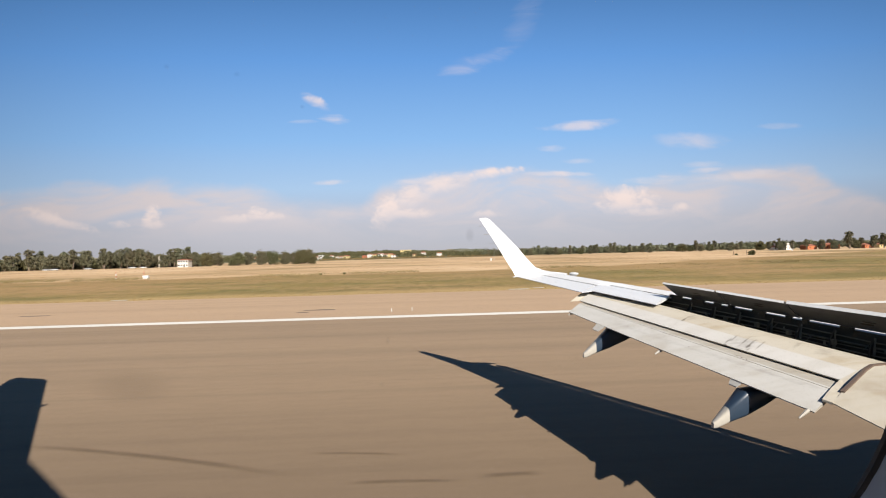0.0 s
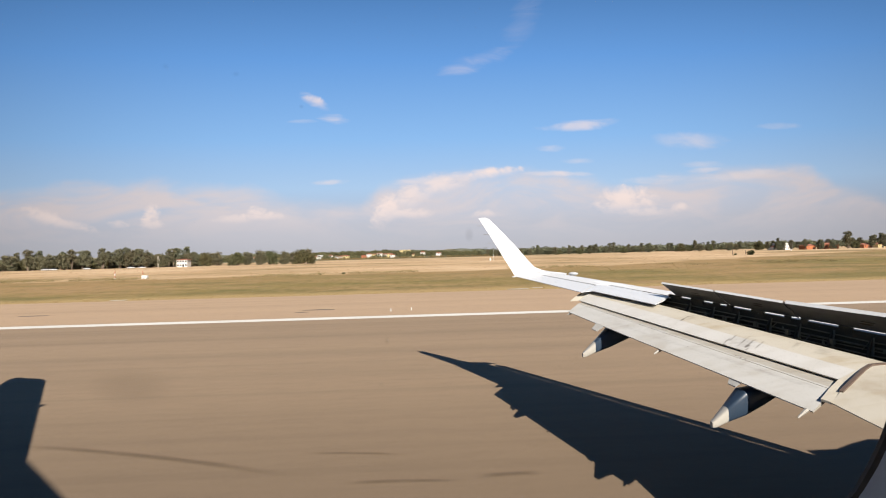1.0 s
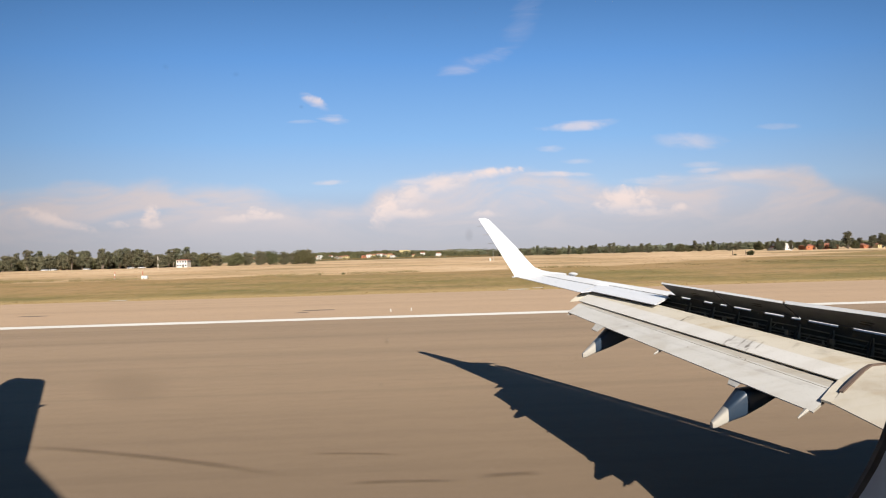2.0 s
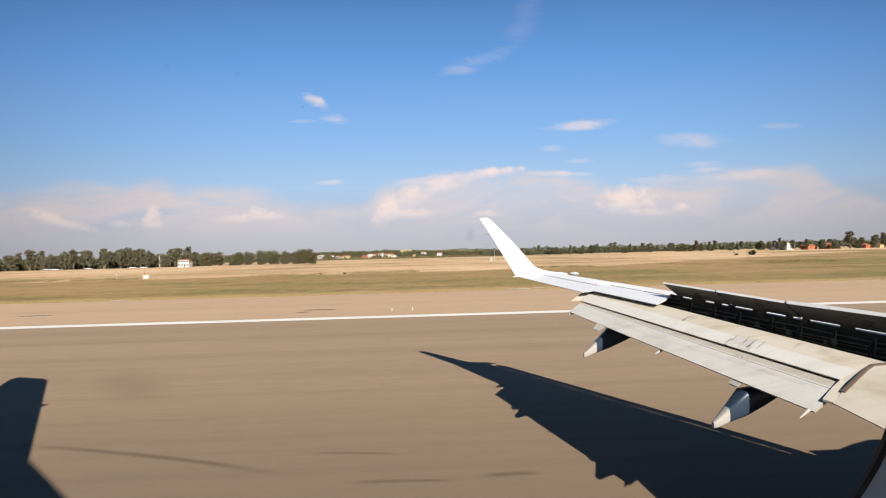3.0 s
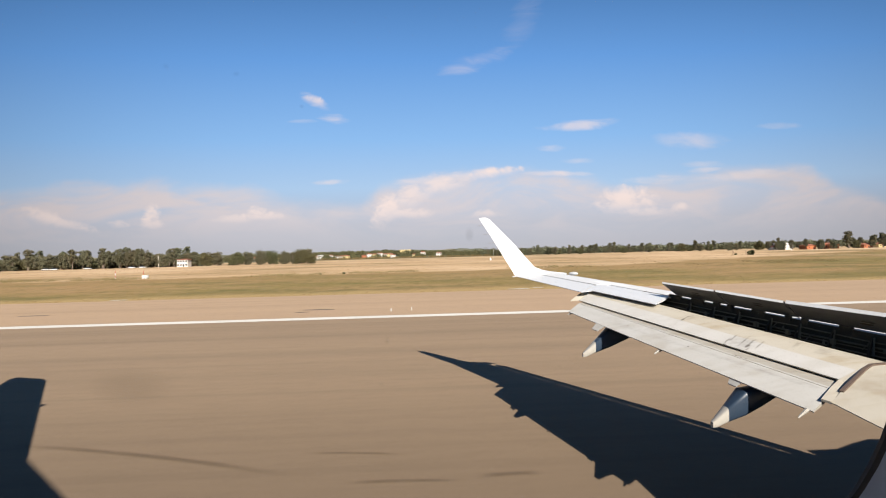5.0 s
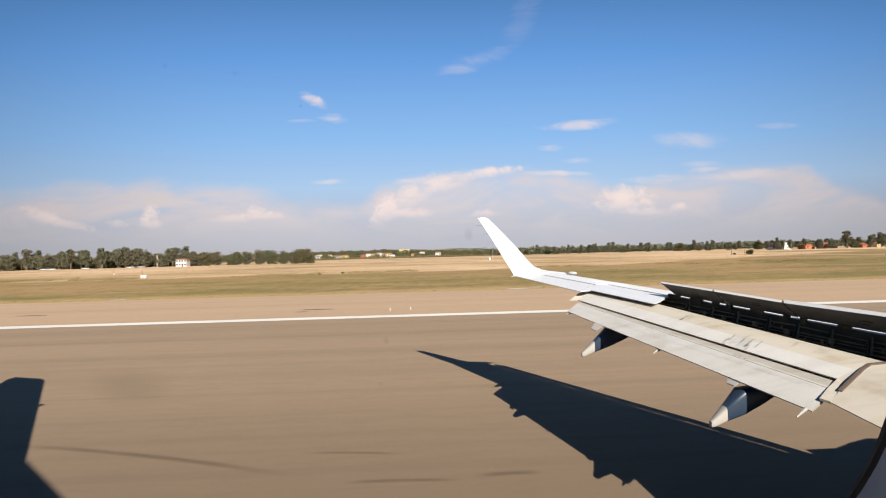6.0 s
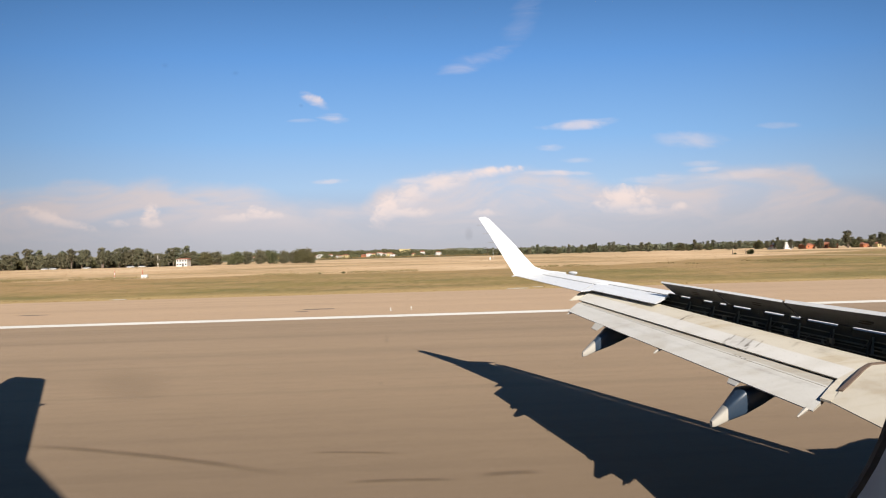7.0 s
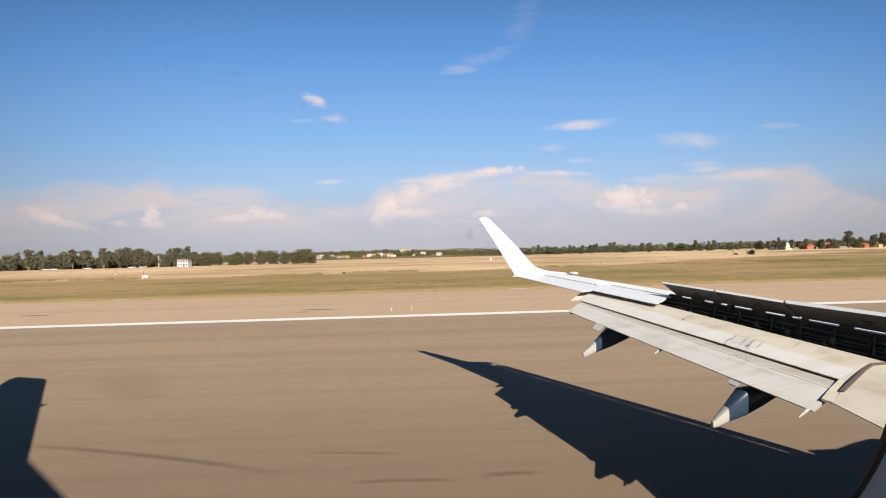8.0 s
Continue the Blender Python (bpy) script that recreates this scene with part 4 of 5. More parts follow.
part("winglet", loft([turned(*w) for w in WL]), M_WHITE, wing, "white upswept winglet at the wing tip", True)
for s in (0.12, 0.30, 0.48, 0.62):
    p = V((1.42, 11.86, 4.69)).lerp(V((2.12, 11.41, 3.41)), s)
    bm = bmesh.new()
    add_rod(bm, p + V((0.01, 0, 0)), p + V((-0.16, 0, 0.0)), 0.006, 0.004, 5)
    part("static_wick", bm, M_STEEL, wing, "thin static discharge wick")
bm = bmesh.new()
add_rod(bm, (2.24, 11.29, 3.215), (2.13, 11.25, 3.205), 0.018, 0.012, 8)
part("tail_light", bm, M_WHITE, wing, "small white light fairing at the wing tip")
bm = bmesh.new()
bmesh.ops.create_uvsphere(bm, u_segments=16, v_segments=8, radius=1.0, matrix=Matrix.Translation((3.62, 11.1, 3.25)) @ Matrix.Rotation(-0.95, 4, "Z") @ Matrix.Diagonal((0.13, 0.07, 0.045, 1)))
part("vent_blister", bm, M_WHITE, wing, "small white blister on the wing", True)

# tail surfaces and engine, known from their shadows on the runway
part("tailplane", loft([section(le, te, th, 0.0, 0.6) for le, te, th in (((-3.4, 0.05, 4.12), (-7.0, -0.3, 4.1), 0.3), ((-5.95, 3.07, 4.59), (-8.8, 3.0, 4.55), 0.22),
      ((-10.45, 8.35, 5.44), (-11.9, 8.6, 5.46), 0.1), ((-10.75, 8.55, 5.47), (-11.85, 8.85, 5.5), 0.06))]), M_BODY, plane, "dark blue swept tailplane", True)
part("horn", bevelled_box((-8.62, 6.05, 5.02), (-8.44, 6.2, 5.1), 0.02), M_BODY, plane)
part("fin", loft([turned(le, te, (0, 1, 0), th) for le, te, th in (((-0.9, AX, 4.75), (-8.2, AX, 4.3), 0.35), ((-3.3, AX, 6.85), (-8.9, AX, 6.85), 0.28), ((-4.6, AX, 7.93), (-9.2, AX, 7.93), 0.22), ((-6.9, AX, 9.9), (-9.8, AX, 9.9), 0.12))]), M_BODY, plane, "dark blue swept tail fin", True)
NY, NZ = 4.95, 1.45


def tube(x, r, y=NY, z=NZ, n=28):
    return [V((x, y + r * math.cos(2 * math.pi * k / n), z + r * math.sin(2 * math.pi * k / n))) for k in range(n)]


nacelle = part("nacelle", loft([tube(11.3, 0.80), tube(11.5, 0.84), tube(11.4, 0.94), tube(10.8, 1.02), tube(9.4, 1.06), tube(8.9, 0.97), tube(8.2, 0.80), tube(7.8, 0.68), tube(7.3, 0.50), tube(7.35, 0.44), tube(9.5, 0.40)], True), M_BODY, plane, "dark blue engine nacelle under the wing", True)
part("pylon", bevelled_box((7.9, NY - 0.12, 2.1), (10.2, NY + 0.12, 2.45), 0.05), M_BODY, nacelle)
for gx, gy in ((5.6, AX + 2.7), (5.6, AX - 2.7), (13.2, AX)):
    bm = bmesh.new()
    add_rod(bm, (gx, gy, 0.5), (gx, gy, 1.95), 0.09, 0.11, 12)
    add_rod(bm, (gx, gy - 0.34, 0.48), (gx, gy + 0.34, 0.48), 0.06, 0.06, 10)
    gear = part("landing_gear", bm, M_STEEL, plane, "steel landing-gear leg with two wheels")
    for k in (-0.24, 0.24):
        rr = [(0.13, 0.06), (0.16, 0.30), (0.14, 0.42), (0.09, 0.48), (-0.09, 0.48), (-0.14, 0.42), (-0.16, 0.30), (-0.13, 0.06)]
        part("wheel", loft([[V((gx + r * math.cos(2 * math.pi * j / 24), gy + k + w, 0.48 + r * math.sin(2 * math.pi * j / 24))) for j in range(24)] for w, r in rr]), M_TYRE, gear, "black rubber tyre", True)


# ------------------------------------------------------------- trees
def quads(name, pts, size, mat, seed, flat=0.0):
    """One mesh of many small leaf clumps, each a bent pair of leaves at a point."""
    g = np.random.default_rng(seed)
    n = len(pts)
    a = g.normal(size=(n, 3))
    a /= np.linalg.norm(a, axis=1)[:, None]
    b = np.cross(a, g.normal(size=(n, 3)))
    b /= np.linalg.norm(b, axis=1)[:, None]
    s = size * g.uniform(0.55, 1.3, (n, 1))
    c = np.cross(a, b) * s * 0.35
    co = np.stack([pts - a * s - b * s * 0.6, pts + a * s * 0.8 - b * s * 0.7 + c, pts + a * s + b * s * 0.6, pts - a * s * 0.7 + b * s * 0.8 + c], 1).reshape(-1, 3)
    me = bpy.data.meshes.new(name)
    me.from_pydata(co.tolist(), [], [(4 * i, 4 * i + 1, 4 * i + 2, 4 * i + 3) for i in range(n)])
    me.materials.append(mat)
    return me


def tree(name, height, wide, base, clumps, mat, seed, label, leaf=0.42, count=900, multi=1):
    """Tapered trunk, limbs to each clump, and a crown of many leaf sprays with gaps between the clumps."""
    g = np.random.default_rng(seed)
    root = thing(name, (0, 0, 0), label, "tree", "trees along the airfield")
    bm = bmesh.new()
    cs = []
    for k in range(clumps):
        h = base + (1 - base) * (k + 0.5) / clumps
        ang = k * 2.4 + g.uniform(-0.5, 0.5)
        q = (h - base) / (1 - base)
        spread = wide * 0.5 * math.sqrt(max(0.05, 1 - ((q - 0.42) / 0.66) ** 2)) * g.uniform(0.3, 0.95)
        cs.append((np.array([spread * math.cos(ang), spread * math.sin(ang), height * h * 0.93]), wide * g.uniform(0.19, 0.31)))
    for j in range(multi):
        off = V((0.5 * j * math.cos(j * 2), 0.5 * j * math.sin(j * 2), 0))
        top = V((g.uniform(-0.06, 0.06) * height, g.uniform(-0.06, 0.06) * height, height * 0.8))
        mid = off.lerp(top, 0.5) + V((g.uniform(-0.3, 0.3), g.uniform(-0.3, 0.3), 0))
        add_rod(bm, off + V((0, 0, -0.1)), mid, height * 0.020, height * 0.013, 7)
        add_rod(bm, mid, top, height * 0.013, height * 0.004, 6)
    for c, r in cs:
        start = V((0, 0, max(height * 0.12, c[2] * 0.62)))
        add_rod(bm, start, V(c), height * 0.008, height * 0.003, 5)
    part("trunk", bm, M_BARK, root)
    pts = []
    for c, r in cs:
        m = max(12, int(count / clumps))
        d = g.normal(size=(m, 3))
        d /= np.linalg.norm(d, axis=1)[:, None]
        rad = r * g.uniform(0.35, 1.0, (m, 1)) ** 0.5 * (1 + 0.25 * g.normal(size=(m, 1)))
        pts.append(c + d * rad * np.array([1.0, 1.0, 0.72]))
    crown = new("crown", quads("crown", np.concatenate(pts), leaf, mat, seed))
    crown.parent = root
    return root


EUC = "tall eucalyptus with a ragged grey-green crown"
kinds = [tree("eucalyptus_tree", 14, 5.6, 0.20, 16, M_LEAF, 11, EUC, 0.32, 1900), tree("eucalyptus_tree", 16, 5.2, 0.26, 17, M_LEAF, 12, EUC, 0.32, 1900, 2),
         tree("eucalyptus_tree", 12.5, 7.0, 0.12, 15, M_LEAF, 13, EUC, 0.34, 1900, 2), tree("eucalyptus_tree", 15, 4.6, 0.34, 13, M_LEAF, 14, EUC, 0.30, 1500),
         tree("broadleaf_tree", 10.5, 9.0, 0.10, 18, M_PINE, 15, "broad dark-green tree with a dense round crown", 0.34, 2500, 2),
         tree("broadleaf_tree", 12, 8.0, 0.10, 17, M_LEAF, 16, "broad olive-green tree with a full crown", 0.34, 2300, 3)]
rng = random.Random(21)
used = set()


def plant(k, x, y, scale, squash=1.0):
    m = Matrix.Translation((x, y, -0.03)) @ Matrix.Rotation(rng.uniform(0, 6.28), 4, "Z")
    if k not in used:
        used.add(k)
        ob = kinds[k]
        ob.matrix_basis = m
    else:
        ob = copy_thing(kinds[k], m)
    ob.scale = (scale * squash, scale * squash, scale)
    return ob


# belt of trees on the far side of the dry field
x = -430.0
while x < -166:
    deep = rng.uniform(0, 26)
    k = rng.choice((0, 1, 2, 3, 0, 1, 2, 5))
    s = rng.uniform(0.70, 1.0)
    plant(k, x, 320 + deep, s, rng.uniform(0.9, 1.2))
    if x < -172 and rng.random() < 0.85:
        plant(rng.choice((2, 4, 5)), x + rng.uniform(-3, 3), 338 + deep, s * 0.8, 1.15)
    x += rng.uniform(1.8, 4.0)
# rounder trees standing more apart beyond the white house
for x, y, k, s in ((-170, 330, 5, 0.8), (-163, 334, 2, 0.72), (-156, 326, 4, 0.90), (-150, 330, 5, 0.82), (-143, 338, 4, 0.60), (-134, 326, 4, 0.86), (-129, 332, 5, 0.78), (-124, 340, 2, 0.55), (-117, 324, 5, 0.84),
                   (-112, 330, 4, 0.92), (-106, 338, 4, 0.55), (-101, 326, 5, 0.76), (-97, 330, 2, 0.70), (-89, 324, 4, 0.95), (-85, 327, 5, 0.86), (-82, 322, 4, 0.74)):
    plant(k, x, y, s, 1.05)
# belt running off to the other side, nearer at its far end
x = 95.0
while x < 760:
    s = (x - 95) / 665
    y = 690 - 190 * s
    plant(rng.choice((0, 1, 2, 3, 4, 5)), x, y + rng.uniform(-14, 14), rng.uniform(0.62, 1.0) * (1 + 0.12 * s), rng.uniform(0.9, 1.35))
    x += rng.uniform(4.0, 9.5)
for x, y, k, s in ((424, 440, 1, 1.12), (430, 446, 3, 1.05), (449, 440, 0, 0.9), (462, 442, 1, 0.98), (470, 446, 2, 1.1), (498, 440, 0, 1.15), (376, 470, 4, 0.85), (358, 462, 0, 0.7), (366, 456, 2, 0.6), (385, 446, 3, 0.75), (400, 445, 2, 0.8), (412, 444, 5, 0.7), (434, 442, 4, 0.7), (371, 457, 1, 0.60), (362, 455, 3, 0.58), (380, 458, 1, 0.66), (384, 462, 0, 0.6)):
    plant(k, x, y, s, 1.1)


# scattered woods between the town's houses: too far to count
def woods(name, x0, x1, y0, y1, n, h, seed, mat, label, lift=None):
    g = np.random.default_rng(seed)
    pts = []
    for _ in range(n):
        cx, cy = g.uniform(x0, x1), g.uniform(y0, y1)
        r = g.uniform(0.5, 1.0) * h
        m = 120
        d = g.normal(size=(m, 3))
        d /= np.linalg.norm(d, axis=1)[:, None]
        pts.append(np.array([cx, cy, r * 0.55 + (lift(cx, cy) if lift else 0.0)]) + d * np.array([r * 0.75, r * 0.75, r * 0.55]) * g.uniform(0.5, 1.05, (m, 1)))
    ob = new(name, quads(name, np.concatenate(pts), h * 0.085, mat, seed))
    return tagged(ob, label, "trees", kind="stuff")


woods("far_woods", -420, 260, 895, 1080, 480, 10, 31, M_PINE, "dark green woods round the distant town", town_z)
woods("far_woods", -420, 260, 815, 890, 120, 7.5, 36, M_PINE, "dark green trees in front of the distant town", town_z)
woods("far_woods", -900, 500, 1200, 1700, 520, 18, 32, M_LEAF, "hazy olive woods far behind the fields")
woods("far_woods", 100, 1500, 820, 1150, 420, 15, 33, M_LEAF, "hazy olive woods far behind the fields")
woods("understorey", -440, -172, 345, 362, 215, 8.0, 35, M_LEAF, "dense olive undergrowth behind the belt of trees")
woods("hedge", -170, 120, 700, 760, 260, 3.2, 34, M_SCRUB, "low green hedge across the far field")

# tufts and scrub in the grass
def tufts(name, spots, size, height, mat, seed, label, per=14, leaf=0.38):
    g = np.random.default_rng(seed)
    base = np.repeat(np.array(spots), per, 0)
    base = base + g.normal(size=base.shape) * np.array([size, size, 0])
    base[:, 2] = g.uniform(0.0, height, len(base))
    ob = new(name, quads(name, base, size * leaf, mat, seed))
    return tagged(ob, label, "scrub", kind="stuff")


g = np.random.default_rng(77)
row = [(x, 107 + 4 * math.sin(x * 0.03) + g.normal() * 3.5, 0) for x in np.arange(-170, 190, 0.7) if noise.noise((x * 0.05, 2.0, 0)) > 0.02]
tufts("scrub_row", row, 0.85, 0.40, M_SCRUB, 41, "ragged green weeds along the field's edge", 70, 0.085)
row = [(g.uniform(-130, 150), g.uniform(70, 104), 0) for _ in range(110)]
row = [p for p in row if noise.noise((p[0] * 0.03, p[1] * 0.09, 1.0)) > -0.1]
tufts("weed_tufts", row, 0.50, 0.14, M_SCRUB, 42, "small dark weeds in the mown grass", 44, 0.08)
row = [(g.uniform(-75, 75), 46.6 + abs(g.normal()) * 1.3, 0) for _ in range(1200)]
tufts("dry_grass_edge", row, 0.06, 0.025, M_DRY, 43, "dry yellow grass along the shoulder", 8, 0.3)
row = [(g.uniform(-110, 130), g.uniform(48, 104), 0) for _ in range(9000)]
tufts("grass_tufts", row, 0.08, 0.03, M_DRY, 44, "dry straw tufts in the mown grass", 5, 0.3)
row = [(g.uniform(-330, 360), g.uniform(112, 300), 0) for _ in range(2600)]
tufts("field_straw", row, 0.18, 0.12, M_DRY, 45, "standing dry straw in the field", 5)


def bush(x, y, r, seed):
    ob = thing("bush", (x, y, -0.03), "lone dark-green bush in the dry grass", "bush", "bushes on the airfield")
    g = np.random.default_rng(seed)
    d = g.normal(size=(420, 3))
    d /= np.linalg.norm(d, axis=1)[:, None]
    d = d * g.uniform(0.4, 1.05, (420, 1)) * np.array([r, r, r * 0.8]) * (1 + 0.2 * np.sin(d[:, :1] * 5)) + np.array([0, 0, r * 0.7])
    c = new("foliage", quads("foliage", d, r * 0.16, M_PINE, seed))
    c.parent = ob
    bm = bmesh.new()
    add_rod(bm, (0, 0, -0.05), (0, 0, r * 0.8), r * 0.08, r * 0.03, 6)
    part("stem", bm, M_BARK, ob)


bush(159.5, 217, 1.5, 61)
bush(154.5, 221, 0.6, 62)
bush(-19, 104, 0.32, 63)
bush(-24, 103, 0.24, 64)


# ------------------------------------------------------------- buildings
def house(x, y, w, d, h, turn, wall, roof, label, rise=1.8, floors=2, cols=3, flat=False, name="house"):
    root = thing(name, (x, y, town_z(x, y) if y > 800 else -0.03), label, "building", "buildings beyond the airfield")
    root.rotation_euler = (0, 0, radians(turn))
    bm = bevelled_box((-w / 2, -d / 2, -0.1), (w / 2, d / 2, h), 0.04)
    part("wall", bm, wall, root)
    bm = bmesh.new()
    e = 0.45
    if flat:
        add_box(bm, (-w / 2 - 0.1, -d / 2 - 0.1, h + 0.003), (w / 2 + 0.1, d / 2 + 0.1, h + 0.35))
    else:
        a = [bm.verts.new(p) for p in ((-w / 2 - e, -d / 2 - e, h), (w / 2 + e, -d / 2 - e, h), (w / 2 + e, d / 2 + e, h), (-w / 2 - e, d / 2 + e, h))]
        b = [bm.verts.new(p) for p in ((-w / 2 - e, -d / 2 - e, h + 0.18), (w / 2 + e, -d / 2 - e, h + 0.18), (w / 2 + e, d / 2 + e, h + 0.18), (-w / 2 - e, d / 2 + e, h + 0.18))]
        r = [bm.verts.new((-w / 2 + d * 0.28, 0, h + rise)), bm.verts.new((w / 2 - d * 0.28, 0, h + rise))]
        bm.faces.new(a[::-1])
        for k in range(4):
            bm.faces.new((a[k], a[(k + 1) % 4], b[(k + 1) % 4], b[k]))
        bm.faces.new((b[0], b[1], r[1], r[0]))
        bm.faces.new((b[2], b[3], r[0], r[1]))
        bm.faces.new((b[1], b[2], r[1]))
        bm.faces.new((b[3], b[0], r[0]))
    part("roof", bm, roof, root)
    for f in range(floors):
        for c in range(cols):
            cx = -w / 2 + w * (c + 0.5) / cols
            z = h * (f + 0.35) / floors
            door = f == 0 and c == cols // 2
            bm = bmesh.new()
            add_box(bm, (cx - 0.5, -d / 2 - 0.05, 0.0 if door else z), (cx + 0.5, -d / 2 + 0.05, (2.1 if door else z + min(1.4, h / floors * 0.45))))
            part("door" if door else "window", bm, M_PANE, root)
    return root


house(-166.0, 316, 6.8, 6.0, 4.9, 4, M_PLASTER, M_TILE, "white two-storey house with a low tiled roof at the field's edge", 0.7, 2, 4)
house(-192, 334, 2.8, 2.8, 8.0, 8, M_CONC, M_CONC, "slim beige concrete tower among the trees", 0.5, 3, 1, True, "tower")
house(392, 452, 12, 8, 3.9, 12, M_OCHRE, M_TILE, "low orange farmhouse with a tiled roof", 1.6, 1, 2)
house(377, 476, 11, 8, 3.2, 4, M_PLASTER, M_TILE, "long white farmhouse with a tiled roof", 1.8, 1, 4)
house(416, 454, 15, 8, 4.6, -6, M_OCHRE, M_TILE, "low orange farmhouse with a tiled roof", 1.8, 1, 3)
house(456, 455, 10, 8, 3.2, 4, M_OCHRE, M_TILE, "orange farm building with a tiled roof", 1.9, 1, 3)
house(486, 470, 8, 8, 3.4, 3, M_CREAM, M_TILE, "cream farm building with a tiled roof", 1.8, 1, 2)
house(386, 478, 15, 7, 7.0, 4, M_PLASTER, M_SIGN, "white flat-roofed farm building between trees", 1.0, 2, 3, True)
# town on the rise: across, away, width, wall height, wall, roof
for hx, hy, w, h, wall, roof in ((-205, 905, 9, 6, M_PLASTER, M_SIGN), (-214, 925, 13, 4, M_CONC, M_TILE), (-190, 930, 8, 5, M_PLASTER, M_TILE), (-148, 860, 11, 6, M_CREAM, M_TILE), (-158, 868, 8, 5, M_CONC, M_TILE),
                                 (-112, 915, 10, 6, M_PLASTER, M_TILE), (-101, 905, 9, 6, M_CREAM, M_TILE), (-92, 918, 11, 7, M_PLASTER, M_TILE), (-81, 900, 8, 6, M_CONC, M_TILE), (-72, 912, 12, 6, M_CREAM, M_TILE),
                                 (-64, 880, 9, 5, M_PLASTER, M_TILE), (-118, 882, 8, 5, M_OCHRE, M_TILE), (-250, 900, 10, 6, M_PLASTER, M_TILE), (-285, 915, 9, 5, M_CREAM, M_TILE), (-300, 905, 12, 5, M_CONC, M_SIGN),
                                 (-24, 890, 8, 5, M_CREAM, M_TILE), (-8, 905, 9, 6, M_CONC, M_TILE), (24, 900, 10, 7, M_PLASTER, M_TILE), (-330, 900, 9, 6, M_PLASTER, M_TILE), (-172, 890, 7, 5, M_PLASTER, M_TILE)):
    house(hx, hy - 22, w, 8, h, (hx * 7) % 40 - 20, wall, roof, "distant town house with a shallow roof", 1.6, 2, 3)
house(-47, 1000, 24, 14, 10, 3, M_CREAM, M_CREAM, "large yellow block above the distant town", 1.0, 3, 7, True, "apartment_building")
house(-7, 850, 9, 8, 9, -4, M_PLASTER, M_TILE, "white town house with a tiled roof", 2.0, 2, 3)


# ------------------------------------------------------------- parked vehicles by the trees
def car(x, y, turn, mat, label):
    root = thing("car", (x, y, -0.03), label, "car", "cars parked by the trees")
    root.rotation_euler = (0, 0, radians(turn))
    part("body", bevelled_box((-2.1, -0.85, 0.28), (2.1, 0.85, 0.85), 0.12), mat, root)
    bm = loft([[V((-1.5, -0.78, 0.86)), V((1.2, -0.78, 0.86)), V((1.2, 0.78, 0.86)), V((-1.5, 0.78, 0.86))], [V((-1.2, -0.66, 1.45)), V((0.6, -0.66, 1.45)), V((0.6, 0.66, 1.45)), V((-1.2, 0.66, 1.45))]])
    part("cabin", bm, M_PANE, root)
    for sx in (-1.3, 1.3):
        for sy in (-0.8, 0.8):
            bm = bmesh.new()
            add_rod(bm, (sx, sy - 0.1, 0.31), (sx, sy + 0.1, 0.31), 0.31, 0.31, 14)
            part("wheel", bm, M_TYRE, root)


for x, y, a in ((-196, 308, 4), (-189.5, 309, -8), (-254, 311, 3), (-247, 309, 12), (-226, 310, 0)):
    car(x, y, a, M_SIGN, "white car parked by the field")


# ------------------------------------------------------------- airfield fittings
def marker_post(x, y, h, label, bands=4):
    root = thing("marker_post", (x, y, -0.03), label, "marker post", "marker posts on the grass")
    for k in range(bands):
        bm = bmesh.new()
        add_rod(bm, (0, 0, h * k / bands - (0.05 if k == 0 else 0)), (0, 0, h * (k + 1) / bands - 0.004), 0.09, 0.09, 10)
        part("band", bm, M_RED if k % 2 else M_SIGN, root)
    return root


marker_post(-72.5, 108, 1.9, "red and white banded marker post on the grass")
mast = thing("mast", (38.1, 256.6, -0.03), "thin pale mast with a white box at its foot", "mast")
bm = bmesh.new()
add_rod(bm, (0, 0, -0.05), (0, 0, 5.8), 0.07, 0.05, 8)
part("pole", bm, M_SIGN, mast)
part("box", bevelled_box((-2.2, -0.5, 0.0), (-1.4, 0.3, 1.4), 0.05), M_SIGN, mast)
mast2 = copy_thing(mast, Matrix.Translation((320, 384, -0.03)))

cabinet = thing("equipment_cabinet", (-66.0, 108.5, -0.03), "white equipment cabinet with a short red-banded post", "cabinet")
part("body", bevelled_box((-0.65, -0.3, 0.0), (0.65, 0.3, 0.8), 0.05), M_SIGN, cabinet)
bm = bmesh.new()
add_rod(bm, (-0.45, 0, 0.8), (-0.45, 0, 1.9), 0.07, 0.07, 10)
part("post", bm, M_RED, cabinet)


def edge_light(x, y):
    root = thing("runway_light", (x, y, 0.0), "small white runway edge light on the shoulder", "runway light", "runway edge lights")
    bm = bmesh.new()
    add_rod(bm, (0, 0, -0.02), (0, 0, 0.03), 0.09, 0.08, 14)
    part("base", bm, M_CONC, root)
    bm = bmesh.new()
    add_rod(bm, (0, 0, 0.03), (0, 0, 0.13), 0.018, 0.018, 10)
    part("stem", bm, M_SIGN, root)
    bm = loft([[V((r * math.cos(a), r * math.sin(a), z)) for a in (2 * math.pi * k / 14 for k in range(14))] for z, r in ((0.13, 0.03), (0.15, 0.036), (0.19, 0.03), (0.21, 0.012))])
    part("lens", bm, M_SIGN, root, "", True)
    return root


first = edge_light(-2.55, 31.4)
copy_thing(first, Matrix.Translation((-1.15, 31.7, 0)))


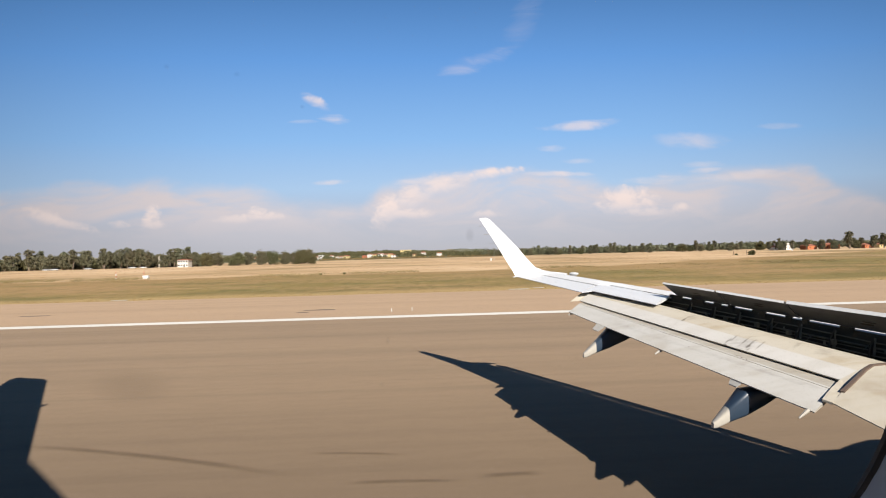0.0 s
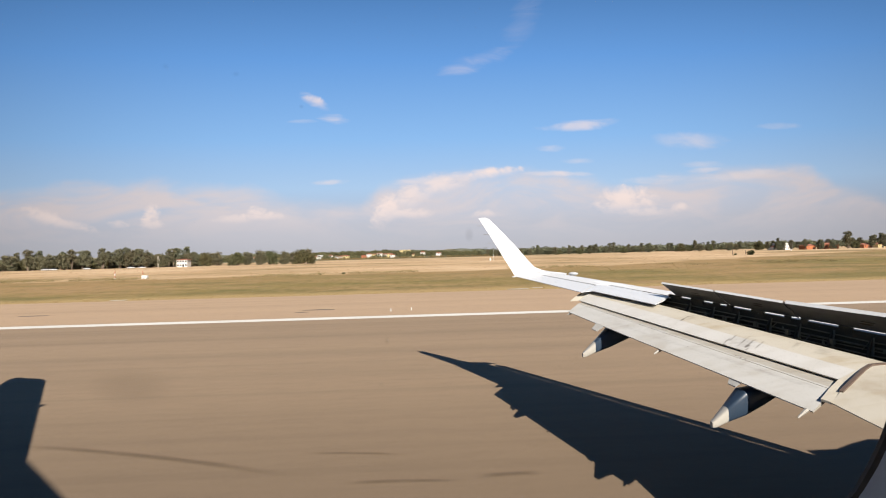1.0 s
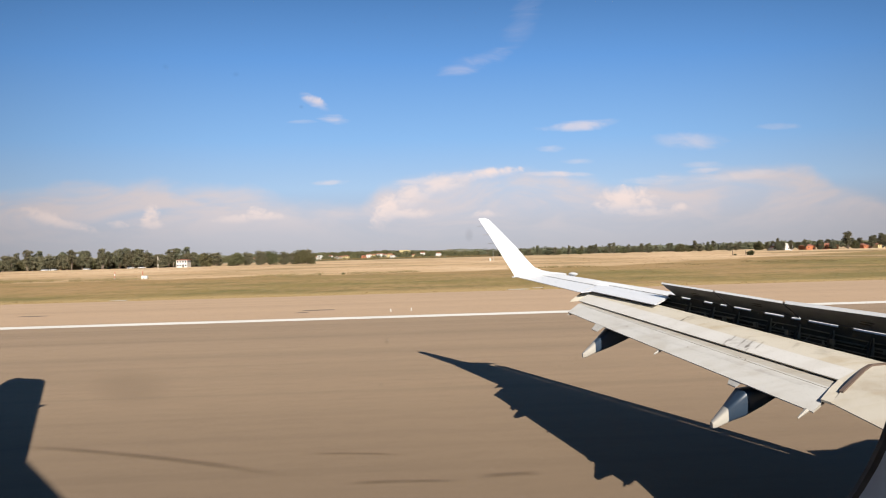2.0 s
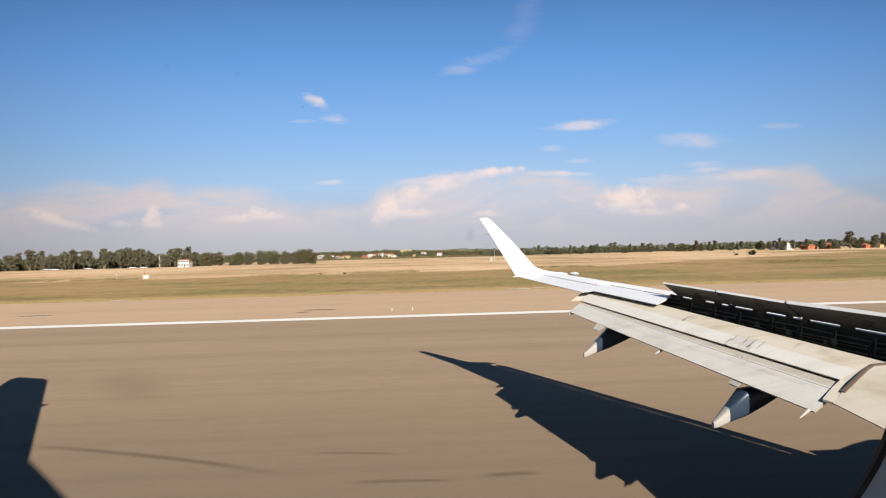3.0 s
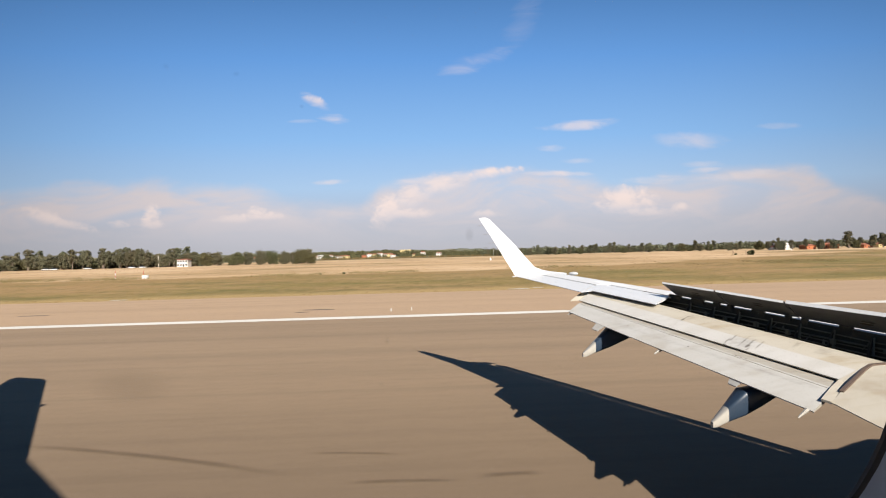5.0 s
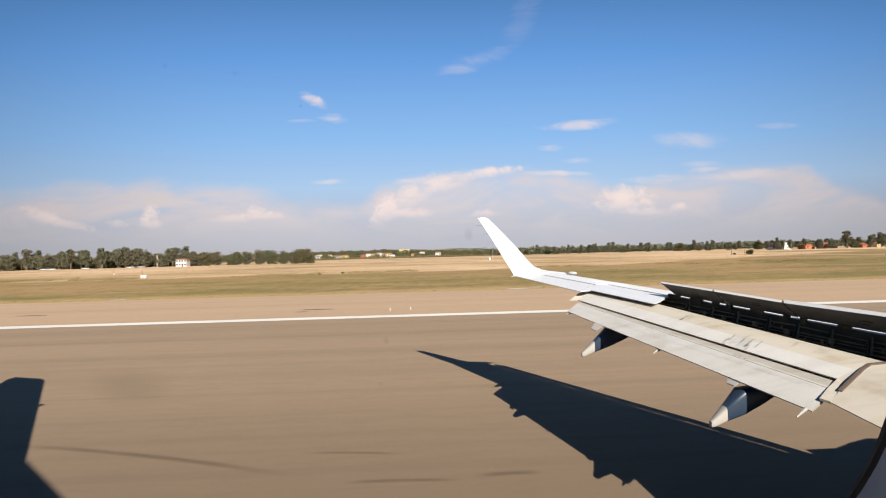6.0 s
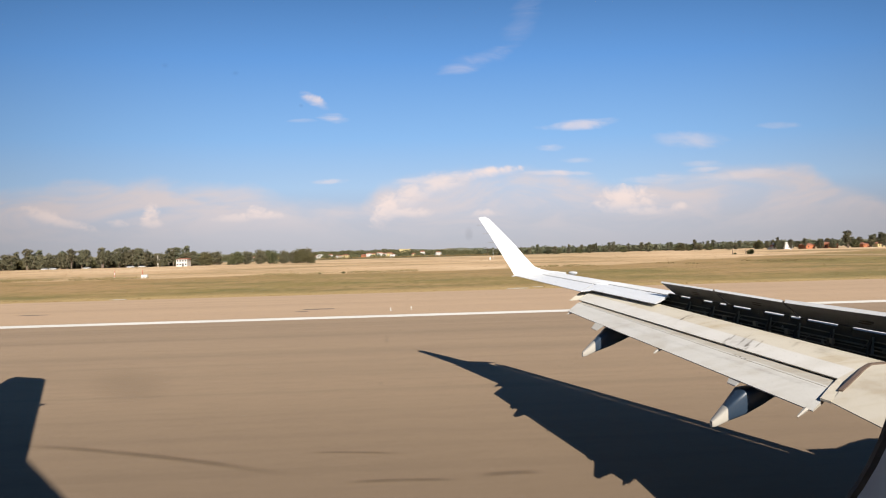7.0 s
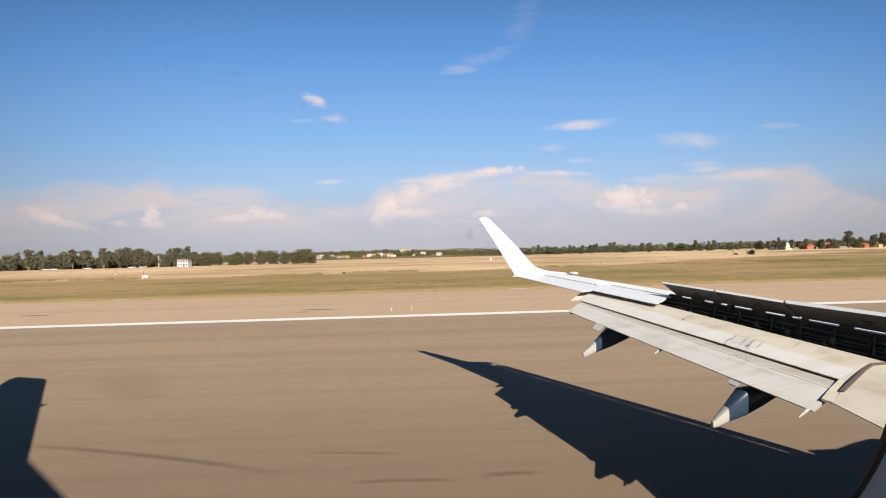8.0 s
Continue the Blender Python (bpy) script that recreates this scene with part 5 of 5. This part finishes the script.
def slab(name, x, y, w, d, top, mat, label, category, turn=0.0, group=""):
    bm = bmesh.new()
    nseg = 14
    r = random.Random(int(abs(x * 31 + y * 7)))
    up = [V((x - w / 2 + w * k / nseg, y + d / 2 * r.uniform(0.6, 1.0) * math.sin(math.pi * (0.08 + 0.84 * k / nseg)) ** 0.4, top)) for k in range(nseg + 1)]
    lo = [V((x - w / 2 + w * k / nseg, y - d / 2 * r.uniform(0.6, 1.0) * math.sin(math.pi * (0.08 + 0.84 * k / nseg)) ** 0.4, top)) for k in range(nseg + 1)]
    loop = lo + up[::-1]
    a = [bm.verts.new(p) for p in loop]
    b = [bm.verts.new(p - V((0, 0, 0.03))) for p in loop]
    bm.faces.new(a)
    bm.faces.new(b[::-1])
    for k in range(len(a)):
        bm.faces.new((a[k], b[k], b[(k + 1) % len(a)], a[(k + 1) % len(a)]))
    return tagged(new(name, mesh_of(name, bm, mat)), label, category, group)


slab("asphalt_patch", -8.0, 33.6, 2.3, 0.55, 0.005, M_STAIN, "dark asphalt repair strip on the shoulder", "patch", 0, "repair strips on the shoulder")
slab("asphalt_patch", -8.9, 32.3, 0.9, 0.4, 0.005, M_STAIN, "dark asphalt repair strip on the shoulder", "patch", 0, "repair strips on the shoulder")
slab("asphalt_patch", -29.5, 35.0, 2.2, 0.5, 0.005, M_STAIN, "dark asphalt repair strip on the shoulder", "patch", 0, "repair strips on the shoulder")
slab("concrete_pad", 9.6, 47.6, 2.2, 1.0, 0.02, M_CONC, "pale concrete pad at the shoulder's edge", "pad", 0, "concrete pads by the shoulder")
slab("concrete_pad", 12.0, 48.8, 1.2, 0.7, 0.02, M_CONC, "pale concrete pad at the shoulder's edge", "pad", 0, "concrete pads by the shoulder")
slab("concrete_pad", -31.5, 47.4, 1.6, 0.8, 0.02, M_CONC, "pale concrete pad at the shoulder's edge", "pad", 0, "concrete pads by the shoulder")

# gravel track from the shoulder to the lone bush
bm = bmesh.new()
rows = []
for k in range(36):
    y = EDGE_Y + 1.2 + (214 - EDGE_Y) * k / 35
    mid, half = 155.0 + 1.2 * noise.noise((0.0, y * 0.03, 7.0)), 3.0 + 5.0 * math.exp(-(y - EDGE_Y) / 6.0) + 0.5 * noise.noise((3.0, y * 0.2, 7.0))
    rows.append([bm.verts.new((mid + half * q, y, 0.004 if abs(q) < 1 else -0.06)) for q in (-1.0, -0.85, 0.0, 0.85, 1.0)])
for a, b in zip(rows, rows[1:]):
    for k in range(4):
        bm.faces.new((a[k], a[k + 1], b[k + 1], b[k]))
structure("track", bm, M_SHOULDER, "pale gravel track across the grass", "track")


def stake(x, y, h):
    """A weathered wooden stake in the dry field."""
    root = thing("stake", (x, y, -0.03), "weathered brown wooden stake in the dry field", "stake", "stakes in the field")
    bm = bmesh.new()
    add_rod(bm, (0, 0, -0.1), (0.04, 0.0, h), 0.16, 0.11, 7)
    part("shaft", bm, M_BARK, root)


stake(158.0, 228, 3.0)
stake(173.5, 240, 2.4)

# rubber laid down along the run: ends and width
def tyre_mark(a, b, wide):
    a, b = V((*a, 0.0045)), V((*b, 0.0045))
    d = (b - a).normalized()
    n = V((-d.y, d.x, 0))
    ob = thing("tyre_mark", a.lerp(b, 0.5), "soft dark tyre mark along the runway", "tyre mark", "tyre marks on the runway")
    half = (b - a).length / 2
    bm = bmesh.new()
    rows = []
    for k in range(13):
        u = -half + 2 * half * k / 12
        c = d * u + n * (0.05 * half * (1 - (u / half) ** 2))
        rows.append([bm.verts.new(c + n * wide * q) for q in (-0.5, 0.0, 0.5)])
    for p, q in zip(rows, rows[1:]):
        for k in (0, 1):
            bm.faces.new((p[k], p[k + 1], q[k + 1], q[k]))
    lay = bm.loops.layers.uv.new("across")
    for f in bm.faces:
        for lp in f.loops:
            lp[lay].uv = ((lp.vert.co.dot(d) / half + 1) / 2, 0.5 + (lp.vert.co.dot(n) - 0.05 * half * (1 - (lp.vert.co.dot(d) / half) ** 2)) / wide)
    part("rubber", bm, M_RUBBER, ob)


tyre_mark((-9.2, 10.0), (-2.2, 7.95), 0.24)
tyre_mark((0.7, 7.75), (2.0, 7.78), 0.22)
tyre_mark((-1.6, 7.70), (0.6, 7.62), 0.16)
tyre_mark((-2.6, 8.95), (-0.4, 8.70), 0.14)
